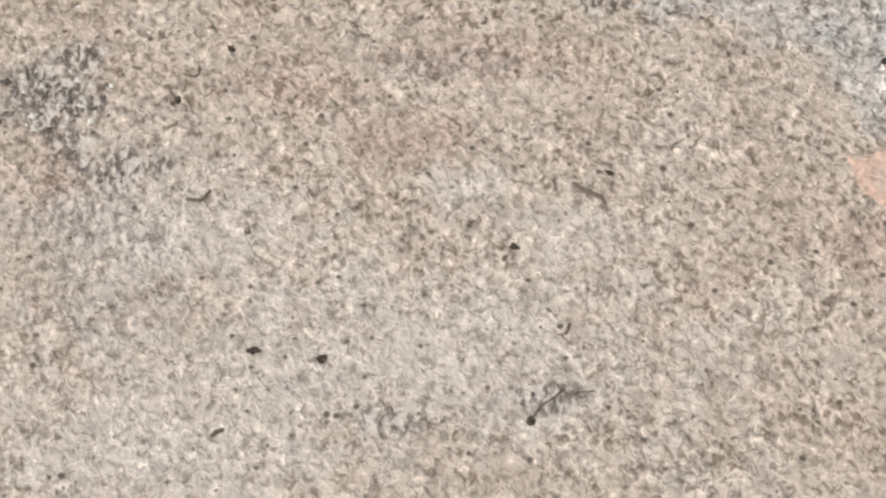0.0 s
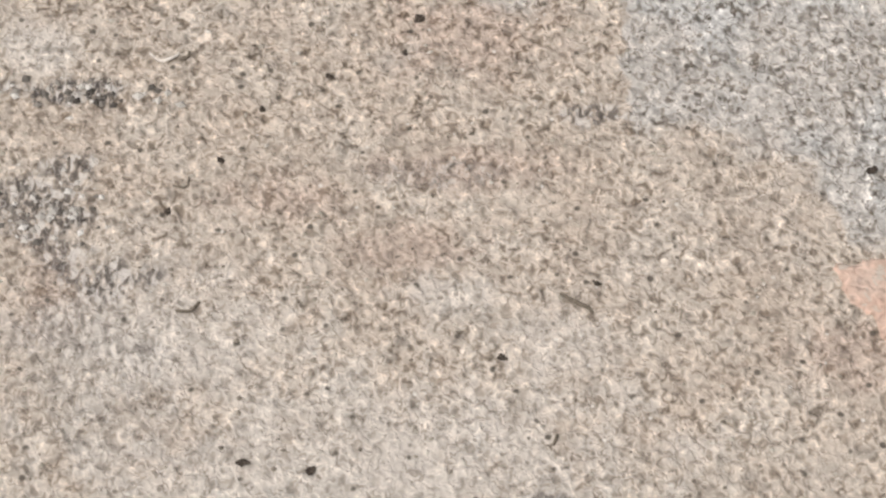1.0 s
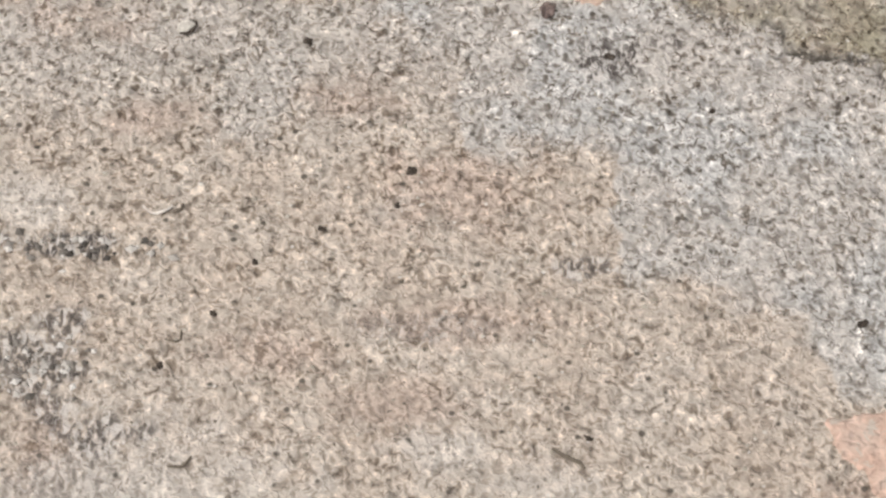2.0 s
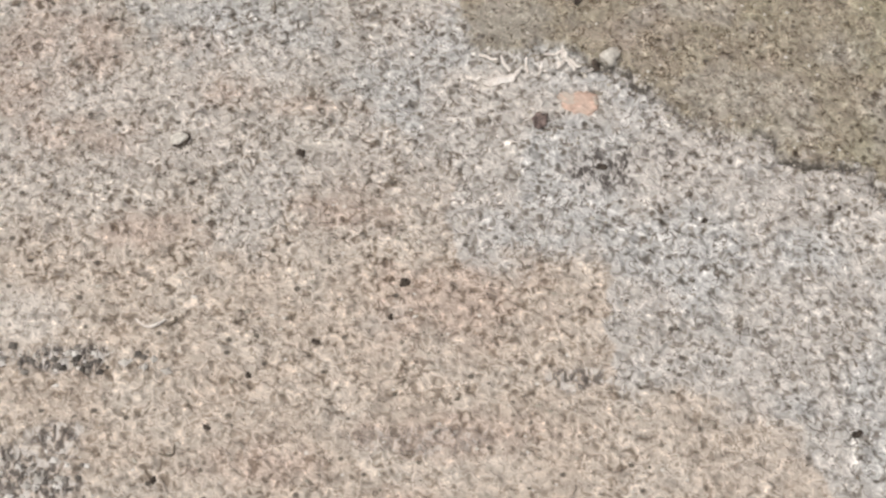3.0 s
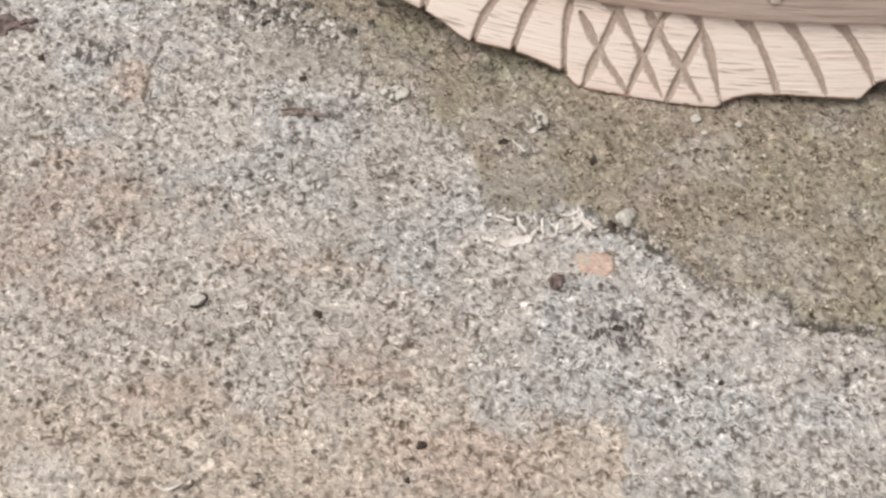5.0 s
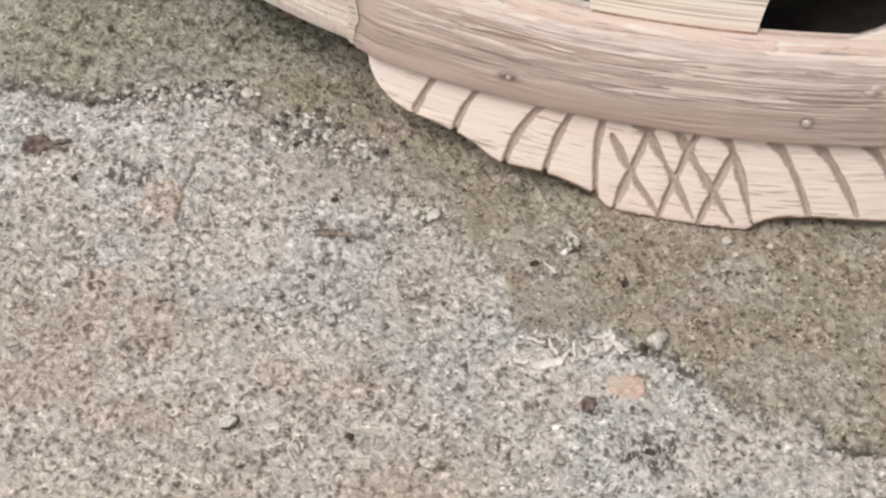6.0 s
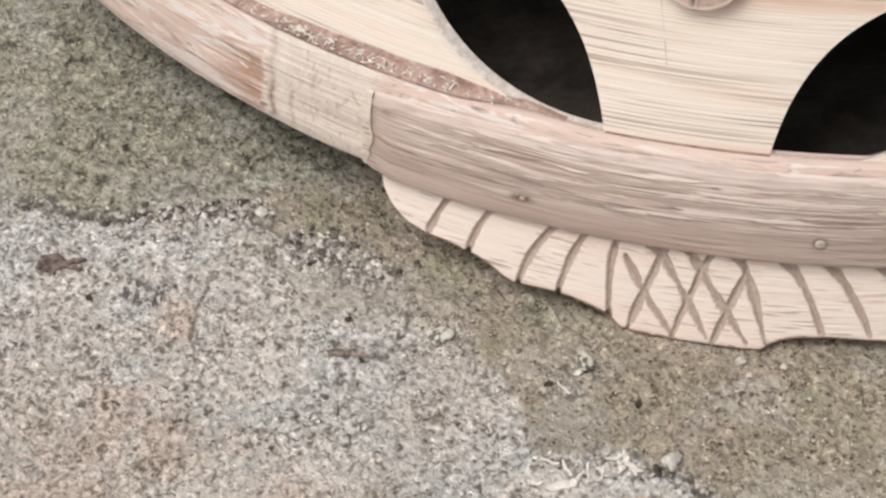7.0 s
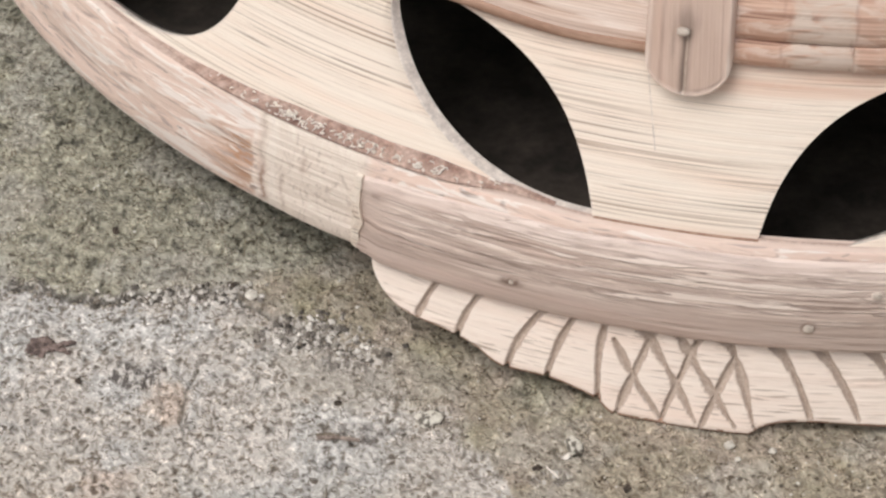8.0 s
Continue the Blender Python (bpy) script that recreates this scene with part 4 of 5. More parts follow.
link_mesh("top", grid_mesh("top", ring(t, top[k, 0], top[k, 1]), np.stack([np.radians(t) * 0.2, top[k, 0]], -1)), M_WALL, basket, "plain bamboo top, unseen, added to keep the inside dark")


def pencil_line():
    th = np.linspace(-15.26, -14.2, 12)
    z = np.linspace(0.1031, 0.0848, 12)
    r = wall_r(z) + 0.00015
    pts = np.stack([ring(th - 0.03, r, z), ring(th, r + 0.0001, z), ring(th + 0.03, r, z)], 1)
    link_mesh("pencil_line", grid_mesh("pencil_line", pts, pts[..., :2]), M_LIP, basket, "thin grey pencil mark")


pencil_line()


def normal_at(theta, lean):
    """Outward direction on a surface that leans in by that slope."""
    a = radians(theta)
    return Vector((math.sin(a), -math.cos(a), lean)).normalized()


def nail(theta, r, z, lean, size, parent, wide=1.0):
    bm = bmesh.new()
    rings = [(size, -0.001), (size, 0.0002), (size * 0.85, 0.0007), (size * 0.4, 0.0010)]
    vs = [[bm.verts.new((wide * rr * math.cos(q * math.tau / 12) * (1 + 0.12 * math.sin(3 * q)), rr * math.sin(q * math.tau / 12), h)) for q in range(12)] for rr, h in rings]
    for a, b in zip(vs, vs[1:]):
        for q in range(12):
            bm.faces.new((a[q], a[(q + 1) % 12], b[(q + 1) % 12], b[q]))
    bm.faces.new(vs[-1])
    turn = normal_at(theta, lean).to_track_quat("Z", "Y").to_matrix().to_4x4()
    bm.transform(Matrix.Translation(Vector(ring(theta, r, z))) @ turn)
    return part("nail", bm, M_NAIL, parent, "small steel nail head")


nail(-5.24, 0.3640, 0.0385, 0.05, 0.0017, strip)
nail(-20.74, 0.3634, 0.0385, 0.05, 0.0010, strip)
nail(-2.0, 0.3626, 0.0530, 0.1, 0.0013, strip, 1.3)

# strap over the wall: a rounded strip of split bamboo with a nail and a seam
def build_tab():
    across, along = np.linspace(-1, 1, 61), np.linspace(0, 1, 110)
    a, b = np.meshgrid(across, along, indexing="ij")
    half, z0, z1 = 0.0139, 0.1012, 0.140
    reach = 0.0120 * (1 - np.sqrt(np.clip(1 - a * a, 0, 1)))      # rounded lower end
    z = z0 + reach + (z1 - z0 - reach) * b
    seat = curve([(0.100, 0.3262), (0.106, 0.3246), (0.112, 0.3224), (0.118, 0.3203), (0.124, 0.3180), (0.133, 0.3135), (0.150, 0.3030)], z)
    away = np.minimum((1 - np.abs(a)) * half, np.hypot(0.0, (z - z0 - reach)))
    rim = np.exp(-((away - 0.0016) / 0.0007) ** 2)
    top = 0.0022 + 0.0022 * np.sqrt(np.clip(1 - 0.9 * a * a, 0, 1)) + 0.0006 * rim
    top = top * step(away, -0.0006, 0.0011)
    slot = np.exp(-((a + 0.05) / 0.045) ** 2) * (1 - step(z, 0.1205, 0.1215)) * step(away, 0.0008, 0.0018)
    top = top - 0.0015 * slot - 0.0008 * np.exp(-((a + 0.05) / 0.22) ** 2) * np.exp(-((z - 0.1205) / 0.005) ** 2)
    theta = -12.95 + np.degrees(a * half / 0.318) - (z - 0.1) * 8
    outer = ring(theta, seat + top, z)
    inner = ring(theta, seat - 0.0015, z)
    pts = np.concatenate([inner[:1], outer, inner[-1:]], 0)
    low = np.concatenate([inner[:1, :1], inner[:, :1], inner[-1:, :1]], 0)
    pts = np.concatenate([low, pts], 1)
    uv = np.stack([pts[..., 2], pts[..., 0]], -1)
    edge_value = np.zeros(pts.shape[:2])
    groove = np.exp(-((away - 0.0027) / 0.0005) ** 2) * (1 - step(z, 0.108, 0.113)) * step(a, -0.1, 0.3)
    soot = np.zeros(pts.shape[:2])
    soot[1:-1, 1:] = np.clip(0.9 * np.exp(-((a + 0.05) / 0.11) ** 2) * (1 - step(z, 0.122, 0.124)) + 0.7 * np.exp(-((a + 0.05) / 0.28) ** 2 - ((z - 0.1245) / 0.005) ** 2) + 0.35 * np.exp(-((a + 0.6) / 0.05) ** 2) + 0.6 * groove + 0.45 * np.exp(-((a + 0.34) / 0.05) ** 2 - ((z - 0.118) / 0.005) ** 2), 0, 1)
    edge_value[1:-1, 1:] = 0.95 * np.exp(-((away - 0.0010) / 0.0008) ** 2) * (0.45 + 0.55 * (1 - step(z, 0.112, 0.120)))
    slots = np.zeros((pts.shape[0] - 1, pts.shape[1] - 1), int)
    slots[1:-1, 1:] = (slot[:-1, :-1] > 0.4)
    ob = link_mesh("strap", grid_mesh("strap", pts, uv, slots, values=dict(rim=edge_value, soot=soot)), [M_TAB, M_CUT], basket, "grey-brown split bamboo strap with a rounded end")
    nail(-13.45, 0.3232, 0.1222, 0.5, 0.0014, ob, 1.5)


build_tab()

# ---- carved foot: board cut to a wavy outline with V grooves and lozenges ----
FOOT_EDGE = [(-29.3, 0.0278), (-28.86, 0.0226), (-27.9, 0.0175), (-26.55, 0.0143), (-25.87, 0.0139), (-23.68, 0.0125), (-22.49, 0.0110), (-20.63, 0.0073), (-18.48, 0.0072),
             (-15.71, 0.0044), (-14.58, 0.0007), (-12.4, 0.0004), (-10.1, 0.0001), (-7.84, 0.0001), (-7.18, 0.0024), (-5.65, 0.0047), (-3.4, 0.005), (-0.76, 0.0043),
             (0.35, 0.0091), (1.72, 0.0106), (3.3, 0.0160), (4.3, 0.0278)]
GROOVES = [[(-24.85, 0.0285), (-25.33, 0.0237), (-25.82, 0.0150)], [(-22.38, 0.0285), (-23.08, 0.0213), (-23.46, 0.0120)], [(-18.73, 0.0285), (-19.94, 0.0183), (-20.49, 0.0070)],
           [(-17.17, 0.0285), (-17.94, 0.0184), (-18.29, 0.0070)], [(-15.55, 0.0285), (-15.81, 0.0183), (-15.5, 0.0045)],
           [(-15.12, 0.0220), (-13.9, 0.0127), (-12.34, 0.0027)], [(-14.17, 0.0285), (-12.78, 0.0206), (-10.48, 0.0025)], [(-12.1, 0.0287), (-11.18, 0.0214), (-8.48, 0.0022)],
           [(-9.71, 0.0285), (-8.68, 0.0206), (-7.5, 0.0020)], [(-12.95, 0.0285), (-13.9, 0.0127), (-14.49, 0.0010)], [(-10.46, 0.0285), (-11.15, 0.0198), (-12.2, 0.0015)],
           [(-8.77, 0.0221), (-9.62, 0.0096), (-10.18, 0.0010)], [(-7.37, 0.0285), (-5.93, 0.0203), (-4.74, 0.0065)], [(-5.03, 0.0285), (-3.46, 0.0186), (-2.33, 0.0065)],
           [(-2.26, 0.0285), (-0.94, 0.0197), (0.1, 0.0090)]]


def foot_r(z):
    return 0.3775 - 0.0185 / 0.029 * z


def build_foot():
    th = np.linspace(-29.3, 4.3, 640)
    s = np.linspace(0, 1, 72)
    edge = curve(FOOT_EDGE, th) + 0.0002 * (soft_noise(th, th * 0, 0.7, 91) - 0.5)
    z = 0.0305 + (edge - 0.0305)[:, None] * s
    t = np.repeat(th[:, None], len(s), 1)
    u, v = np.radians(t) * 0.367, z * 1.19
    deep = np.zeros_like(z)
    for k, g in enumerate(GROOVES):
        p = np.array([(np.radians(a) * 0.367, b * 1.19) for a, b in g])
        q = np.linspace(0, 1, 24)[:, None]
        path = (1 - q) ** 2 * p[0] + 2 * q * (1 - q) * (2 * p[1] - (p[0] + p[2]) / 2) + q * q * p[2]
        d, best = np.full(z.shape, 1.0), np.zeros(z.shape)
        for h, (a, b) in enumerate(zip(path, path[1:])):
            e = b - a
            w = np.clip(((u - a[0]) * e[0] + (v - a[1]) * e[1]) / (e @ e), 0, 1)
            gap = np.hypot(u - a[0] - w * e[0], v - a[1] - w * e[1])
            best = np.where(gap < d, (h + w) / 23, best)
            d = np.minimum(d, gap)
        first, last = (0.00145, 0.0012) if k < 5 else (0.0024, 0.0009) if k in (6, 7, 8, 12, 13, 14) else (0.0014, 0.0012)
        width = first + (last - first) * best + 0.0002 * np.sin(best * 9 + k)
        if 5 <= k <= 11:        # gouged in short strokes, each widest in its upper part
            stroke = (best * (2.0 if k in (5, 8, 9, 11) else 3.0) + 0.02) % 1.0
            width = width * (0.62 + 0.62 * np.sin(np.pi * np.clip(stroke, 0, 1) ** 0.75))
        d = d + 0.0007 * (fractal(u, v, 0.0024, 93 + k, 2) - 0.5)
        deep = np.maximum(deep, np.clip(1.25 * (1 - d / width), 0, 1) ** 0.8)
    worn = 0.0006 * step(s, 0.94, 1.0)[None, :]
    r = foot_r(z) - 0.0021 * deep - worn
    outer = ring(t, r, z)
    inner = ring(t[:, ::12], foot_r(z[:, ::12]) - 0.0075, z[:, ::12])
    pts = np.concatenate([outer, inner[:, ::-1]], 1)
    uv = np.concatenate([np.stack([u, v], -1), np.stack([u, v], -1)[:, ::12][:, ::-1]], 1)
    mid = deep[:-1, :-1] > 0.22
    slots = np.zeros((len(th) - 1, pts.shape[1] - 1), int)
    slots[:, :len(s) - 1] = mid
    # dark line along the lower edge paints the contact shadow, ragged above
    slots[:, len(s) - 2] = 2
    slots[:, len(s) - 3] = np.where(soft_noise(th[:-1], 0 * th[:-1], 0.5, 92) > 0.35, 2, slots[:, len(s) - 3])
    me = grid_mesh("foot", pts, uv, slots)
    link_mesh("foot", me, [M_FOOT, M_CUT, M_SHADE_LINE], basket, "carved bamboo foot with curved grooves and lozenges")
    for turn in (120, 240):
        ob = new("foot", me)
        ob.parent = basket
        ob.rotation_euler = (0, 0, radians(turn))


build_foot()


# ---- loose things on the ground ----
def on_ground(x, y):
    return float(ground_height(np.array([x]), np.array([y]))[0])


def pebble(name, x, y, size, material, label, seed, flat=0.6, stretch=1.0, turn=0.0, category="stone", sink=0.75, ragged=1.0):
    rnd = random.Random(seed)
    bm = bmesh.new()
    bmesh.ops.create_icosphere(bm, subdivisions=3, radius=1.0)
    off = Vector((rnd.random() * 20, rnd.random() * 20, seed))
    for v in bm.verts:
        k = 1 + 0.35 * ragged * noise.noise(v.co * 1.1 + off) + 0.16 * ragged * noise.noise(v.co * 3.2 + off) + 0.06 * ragged * noise.noise(v.co * 8 + off)
        v.co = Vector((v.co.x * stretch, v.co.y, v.co.z * flat)) * k * size
    for f in bm.faces:
        f.smooth = True
    low = min(v.co.z for v in bm.verts)
    ob = part(name, bm, material, None)
    ob.location = (x, y, on_ground(x, y) - low * sink)
    ob.rotation_euler = (0, 0, radians(turn))
    return tagged(ob, label, category)


pebble("stone", 0.0356, 0.6040, 0.0036, M_PITTED, "small pale speckled stone on the mossy layer", 3, 0.7, 0.8, 20, sink=0.95)
pebble("stone", 0.0866, 0.6063, 0.0016, M_STONE, "tiny pale stone on the mossy layer", 4, 0.8, ragged=1.5)
pebble("stone", 0.1005, 0.6029, 0.0012, M_STONE, "tiny pale stone on the mossy layer", 6)
pebble("stone", 0.0889, 0.5999, 0.0010, M_STONE, "tiny pale stone on the mossy layer", 7)
pebble("stone", -0.0746, 0.6782, 0.0020, M_STONE, "small whitish stone at the moss edge", 8, 0.5, 1.2, 160)
pebble("stone", 0.0612, 0.5622, 0.0025, M_STONE, "small grey stone at the moss edge", 9, 0.8, 1.2, 30, ragged=1.6)
pebble("stone", -0.0120, 0.6180, 0.0036, M_PITTED, "small brownish stone set in the concrete", 10, 0.4, 1.2, 10)
pebble("stone", 0.0384, 0.5371, 0.0023, M_LEAF, "small dark brown stone on bare concrete", 11, 0.5, 1.0, 25, ragged=1.6)
pebble("stone", -0.0728, 0.5312, 0.0022, M_STONE, "small grey chip lying on the concrete", 12, 0.45, 1.3, 10)

pebble("stone", -0.1437, 0.5641, 0.0019, M_GRIT, "small grey chip lying on the concrete", 13, 0.4, 1.4, -10)
pebble("stone", -0.1456, 0.5795, 0.0013, M_STONE, "tiny pale stone on sandy concrete", 14)
pebble("stone", -0.1242, 0.5628, 0.0009, M_STONE, "tiny whitish stone on sandy concrete", 15)
pebble("stone", -0.1058, 0.5345, 0.0010, M_STONE, "tiny whitish stone on sandy concrete", 16)


def brick_slab(outline, label):
    """A worn piece of brick, flush in the concrete, with a chipped edge."""
    p = np.array(outline, float)
    mid = p.mean(0)
    loop = np.vstack([p, p[:1]])
    run = np.r_[0, np.cumsum(np.hypot(*np.diff(loop, axis=0).T))]
    q = np.linspace(0, run[-1], 97)
    edge = np.stack([np.interp(q, run, loop[:, 0]), np.interp(q, run, loop[:, 1])], -1)
    away = (edge - mid) / np.hypot(*(edge - mid).T)[:, None]
    edge = edge + away * (0.0070 * (fractal(edge[:, :1], edge[:, 1:], 0.004, 96) - 0.5))
    edge[-1] = edge[0]
    k = np.array([0.001, 0.25, 0.5, 0.75, 0.9, 0.97, 1.0])
    lift = np.array([0.0009, 0.0009, 0.0009, 0.0008, 0.0006, 0.0002, -0.0012])
    xy = mid + (edge - mid)[:, None, :] * k[None, :, None]
    z = ground_height(xy[..., 0], xy[..., 1]) * 0.6 + lift + 0.0004 * (fractal(xy[..., 0], xy[..., 1], 0.004, 97) - 0.5)
    ob = link_mesh("brick_fragment", grid_mesh("brick_fragment", np.concatenate([xy, z[..., None]], -1), xy), M_BRICK, None)
    return tagged(ob, label, "brick")


brick_slab([(0.1097, 0.3890), (0.1170, 0.3899), (0.1246, 0.3904), (0.134, 0.389), (0.138, 0.380), (0.134, 0.370), (0.128, 0.364), (0.1215, 0.3655), (0.1168, 0.3712), (0.1137, 0.3784)],
           "orange-pink brick fragment bedded in sandy concrete")

brick_slab([(0.0425, 0.5480), (0.0465, 0.5502), (0.0520, 0.5500), (0.0565, 0.5482), (0.0572, 0.5440), (0.0530, 0.5412), (0.0490, 0.5405), (0.0450, 0.5430)], "small orange-pink brick fragment bedded in concrete")

# dark grit lying singly; the last three grains stand for shaded gaps
for k, (x, y, size) in enumerate([(-0.049, 0.327, 0.0012), (-0.0316, 0.3244, 0.0011), (-0.073, 0.4064, 0.0009), (0.0225, 0.3063, 0.0010), (0.0449, 0.3822, 0.0008),
                                  (0.0189, 0.3586, 0.0009), (-0.0036, 0.475, 0.0013), (-0.0075, 0.4625, 0.0008), (-0.0482, 0.4419, 0.0008), (-0.0291, 0.4534, 0.0009),
                                  (0.1237, 0.4197, 0.0012), (0.0864, 0.4973, 0.0008), (0.1273, 0.5016, 0.0007), (-0.0352, 0.5251, 0.0012), (-0.0813, 0.6834, 0.0015),
                                  (-0.0427, 0.6271, 0.0010), (-0.131, 0.638, 0.0011), (-0.1254, 0.7122, 0.0012), (-0.059, 0.4239, 0.0008), (0.0566, 0.5185, 0.0012), (0.0232, 0.5955, 0.0013), (0.0520, 0.5872, 0.0012), (0.0568, 0.5606, 0.0016)]):
    ob = pebble("grit", x, y, size, M_DARK, "tiny dark speck on the concrete, for grit and shaded gaps", 40 + k, 0.45, 1.3, 37 * k, "grit", ragged=2.0)
    ob["group"] = "dark grit on the concrete"


def rod(name, points, radius, material, label, category, sides=7, taper=0.6):
    """A thin bent stick along a few points (x, y, lift)."""
    bm = bmesh.new()
    pts = [Vector((x, y, on_ground(x, y) + h)) for x, y, h in points]
    loops = []
    for k, p in enumerate(pts):
        d = (pts[min(k + 1, len(pts) - 1)] - pts[max(k - 1, 0)]).normalized()
        side = d.cross(Vector((0, 0, 1))).normalized()
        up = side.cross(d)
        r = radius * (taper + (1 - taper) * math.sin(math.pi * (k + 0.6) / (len(pts) + 0.2)))
        loops.append([bm.verts.new(p + r * (math.cos(q * math.tau / sides) * side + math.sin(q * math.tau / sides) * up)) for q in range(sides)])
    for a, b in zip(loops, loops[1:]):
        for q in range(sides):
            bm.faces.new((a[q], a[(q + 1) % sides], b[(q + 1) % sides], b[q]))
    bm.faces.new(loops[0][::-1])
    bm.faces.new(loops[-1])
    return tagged(part(name, bm, material, None), label, category)


rod("twig", [(0.0350, 0.3790, 0.0005), (0.0376, 0.3771, 0.0008), (0.0405, 0.3754, 0.0008), (0.0425, 0.3742, 0.0007), (0.0436, 0.3726, 0.0004)], 0.00062, M_TWIG, "short dark dry twig lying on sandy concrete", "twig")
rod("twig", [(0.0330, 0.3350, 0.0004), (0.0326, 0.3335, 0.0006), (0.0318, 0.3318, 0.0004)], 0.0005, M_TWIG, "tiny dark twig on sandy concrete", "twig")
rod("twig", [(-0.0700, 0.4628, 0.0004), (-0.0700, 0.4612, 0.0007), (-0.0716, 0.4600, 0.0006), (-0.0728, 0.4598, 0.0003)], 0.0006, M_TWIG, "tiny curved dark twig on sandy concrete", "twig")
rod("twig", [(-0.0490, 0.6109, 0.0006), (-0.0455, 0.6106, 0.0010), (-0.0420, 0.6112, 0.0009)], 0.0009, M_STICK, "small brown stick on concrete", "twig")
rod("twig", [(-0.0418, 0.6112, 0.0006), (-0.0385, 0.6106, 0.0008), (-0.0350, 0.6103, 0.0006)], 0.0008, M_STICK, "small brown stick on concrete", "twig")
rod("twig", [(-0.0495, 0.6125, 0.0004), (-0.0450, 0.6127, 0.0007), (-0.0418, 0.6120, 0.0004)], 0.0006, M_TWIG, "thin dark twig beside pale sticks", "twig")


# a dark branching crack, added as two thin rods
rod("twig", [(0.0222, 0.3062, 0.0004), (0.0250, 0.3108, 0.0007), (0.0288, 0.3130, 0.0008), (0.0310, 0.3160, 0.0004)], 0.00030, M_TWIG, "thin bent dark rod that stands for a crack in sandy concrete", "twig")
rod("twig", [(0.0300, 0.3134, 0.0004), (0.0340, 0.3142, 0.0006), (0.0390, 0.3150, 0.0003)], 0.00022, M_TWIG, "thin dark rod that stands for a crack in sandy concrete", "twig")
rod("twig", [(-0.0592, 0.3018, 0.0004), (-0.0578, 0.3031, 0.0007), (-0.0558, 0.3040, 0.0004)], 0.00055, M_TWIG, "tiny dark twig on sandy concrete", "twig")
rod("twig", [(-0.0690, 0.3738, 0.0003), (-0.0655, 0.3738, 0.0006), (-0.0640, 0.3746, 0.0007), (-0.0628, 0.3768, 0.0004)], 0.00050, M_TWIG, "tiny hooked dark twig on sandy concrete", "twig")
rod("twig", [(-0.0722, 0.4150, 0.0003), (-0.0688, 0.4142, 0.0005), (-0.0678, 0.4150, 0.0005), (-0.0678, 0.4182, 0.0003)], 0.00035, M_TWIG, "tiny hooked dark twig on sandy concrete", "twig")
rod("twig", [(-0.0452, 0.5892, 0.0003), (-0.0450, 0.5865, 0.0006), (-0.0451, 0.5838, 0.0003)], 0.00035, M_TWIG, "tiny dark twig on grey concrete", "twig")
# dark crescent rod that stands for the grey chip's shadow
rod("husk", [(-0.0745, 0.5288, 0.0006), (-0.0725, 0.5282, 0.0010), (-0.0705, 0.5290, 0.0012), (-0.0694, 0.5308, 0.0011), (-0.0697, 0.5326, 0.0007)], 0.00048, M_DARK, "thin dark crescent added as the shadow of a grey chip", "husk")


def shaving(x, y, length, width, turn, bend, label, lift=0.0004, seed=1):
    """A thin curled strip of wood."""
    s, w = np.linspace(-1, 1, 19), np.linspace(-1, 1, 5)
    a, b = np.meshgrid(s, w, indexing="ij")
    px = a * length / 2
    py = b * width / 2 * (1 - 0.3 * a ** 4 - 0.25 * np.abs(np.sin(a * 7 + seed))) + bend * (a * a - 0.4)
    pz = lift + 0.0005 * (1 - b * b) + 0.0006 * np.abs(a) ** 3 + 0.0003 * np.sin(a * 5 + seed)
    c, q = math.cos(radians(turn)), math.sin(radians(turn))
    top = np.stack([px * c - py * q, px * q + py * c, pz], -1)
    low = top - np.array([0, 0, 0.00035])
    pts = np.concatenate([top, low[:, ::-1], top[:, :1]], 1)
    uv = np.concatenate([np.stack([a, b], -1), np.stack([a, b], -1)[:, ::-1], np.stack([a, b], -1)[:, :1]], 1)
    ob = link_mesh("wood_shaving", grid_mesh("wood_shaving", pts, uv), M_SHAVE, None)
    ob.location = (x, y, on_ground(x, y) + 0.0003)
    return tagged(ob, label, "shaving", "wood shavings on the ground")


shaving(0.0262, 0.5545, 0.0110, 0.0042, 14, 0.0003, "pale curled wood shaving lying on concrete")
shaving(0.0180, 0.5555, 0.0050, 0.0020, -14, 0.0006, "small pale wood shaving lying on concrete", seed=2)
shaving(0.0462, 0.5618, 0.0075, 0.0016, 60, 0.0006, "thin pale wood shaving at the moss edge", seed=3)
shaving(0.0490, 0.5608, 0.0060, 0.0016, 120, 0.0006, "thin pale wood shaving at the moss edge", seed=4)
shaving(0.0440, 0.5655, 0.0070, 0.0012, 20, 0.0004, "thin pale wood shaving at the moss edge", seed=5)
shaving(-0.0770, 0.4600, 0.0085, 0.0011, 2, 0.0022, "thin curved pale shaving on sandy concrete", seed=6)
shaving(0.0330, 0.6010, 0.0050, 0.0022, 35, 0.0008, "small pale shaving on the mossy layer", seed=7)
shaving(0.0285, 0.5935, 0.0060, 0.0009, 130, 0.0003, "thin pale wood fibre at the moss edge", seed=8)


strew = random.Random(29)
for k in range(11):             # fibres strewn in front of the layer
    shaving(strew.gauss(0.0425, 0.0085), strew.gauss(0.5615, 0.0042), strew.uniform(0.0035, 0.0075), strew.uniform(0.0009, 0.0016), strew.uniform(0, 180), strew.uniform(-0.0008, 0.0008),
            "thin pale wood fibre lying on concrete", seed=11 + k)


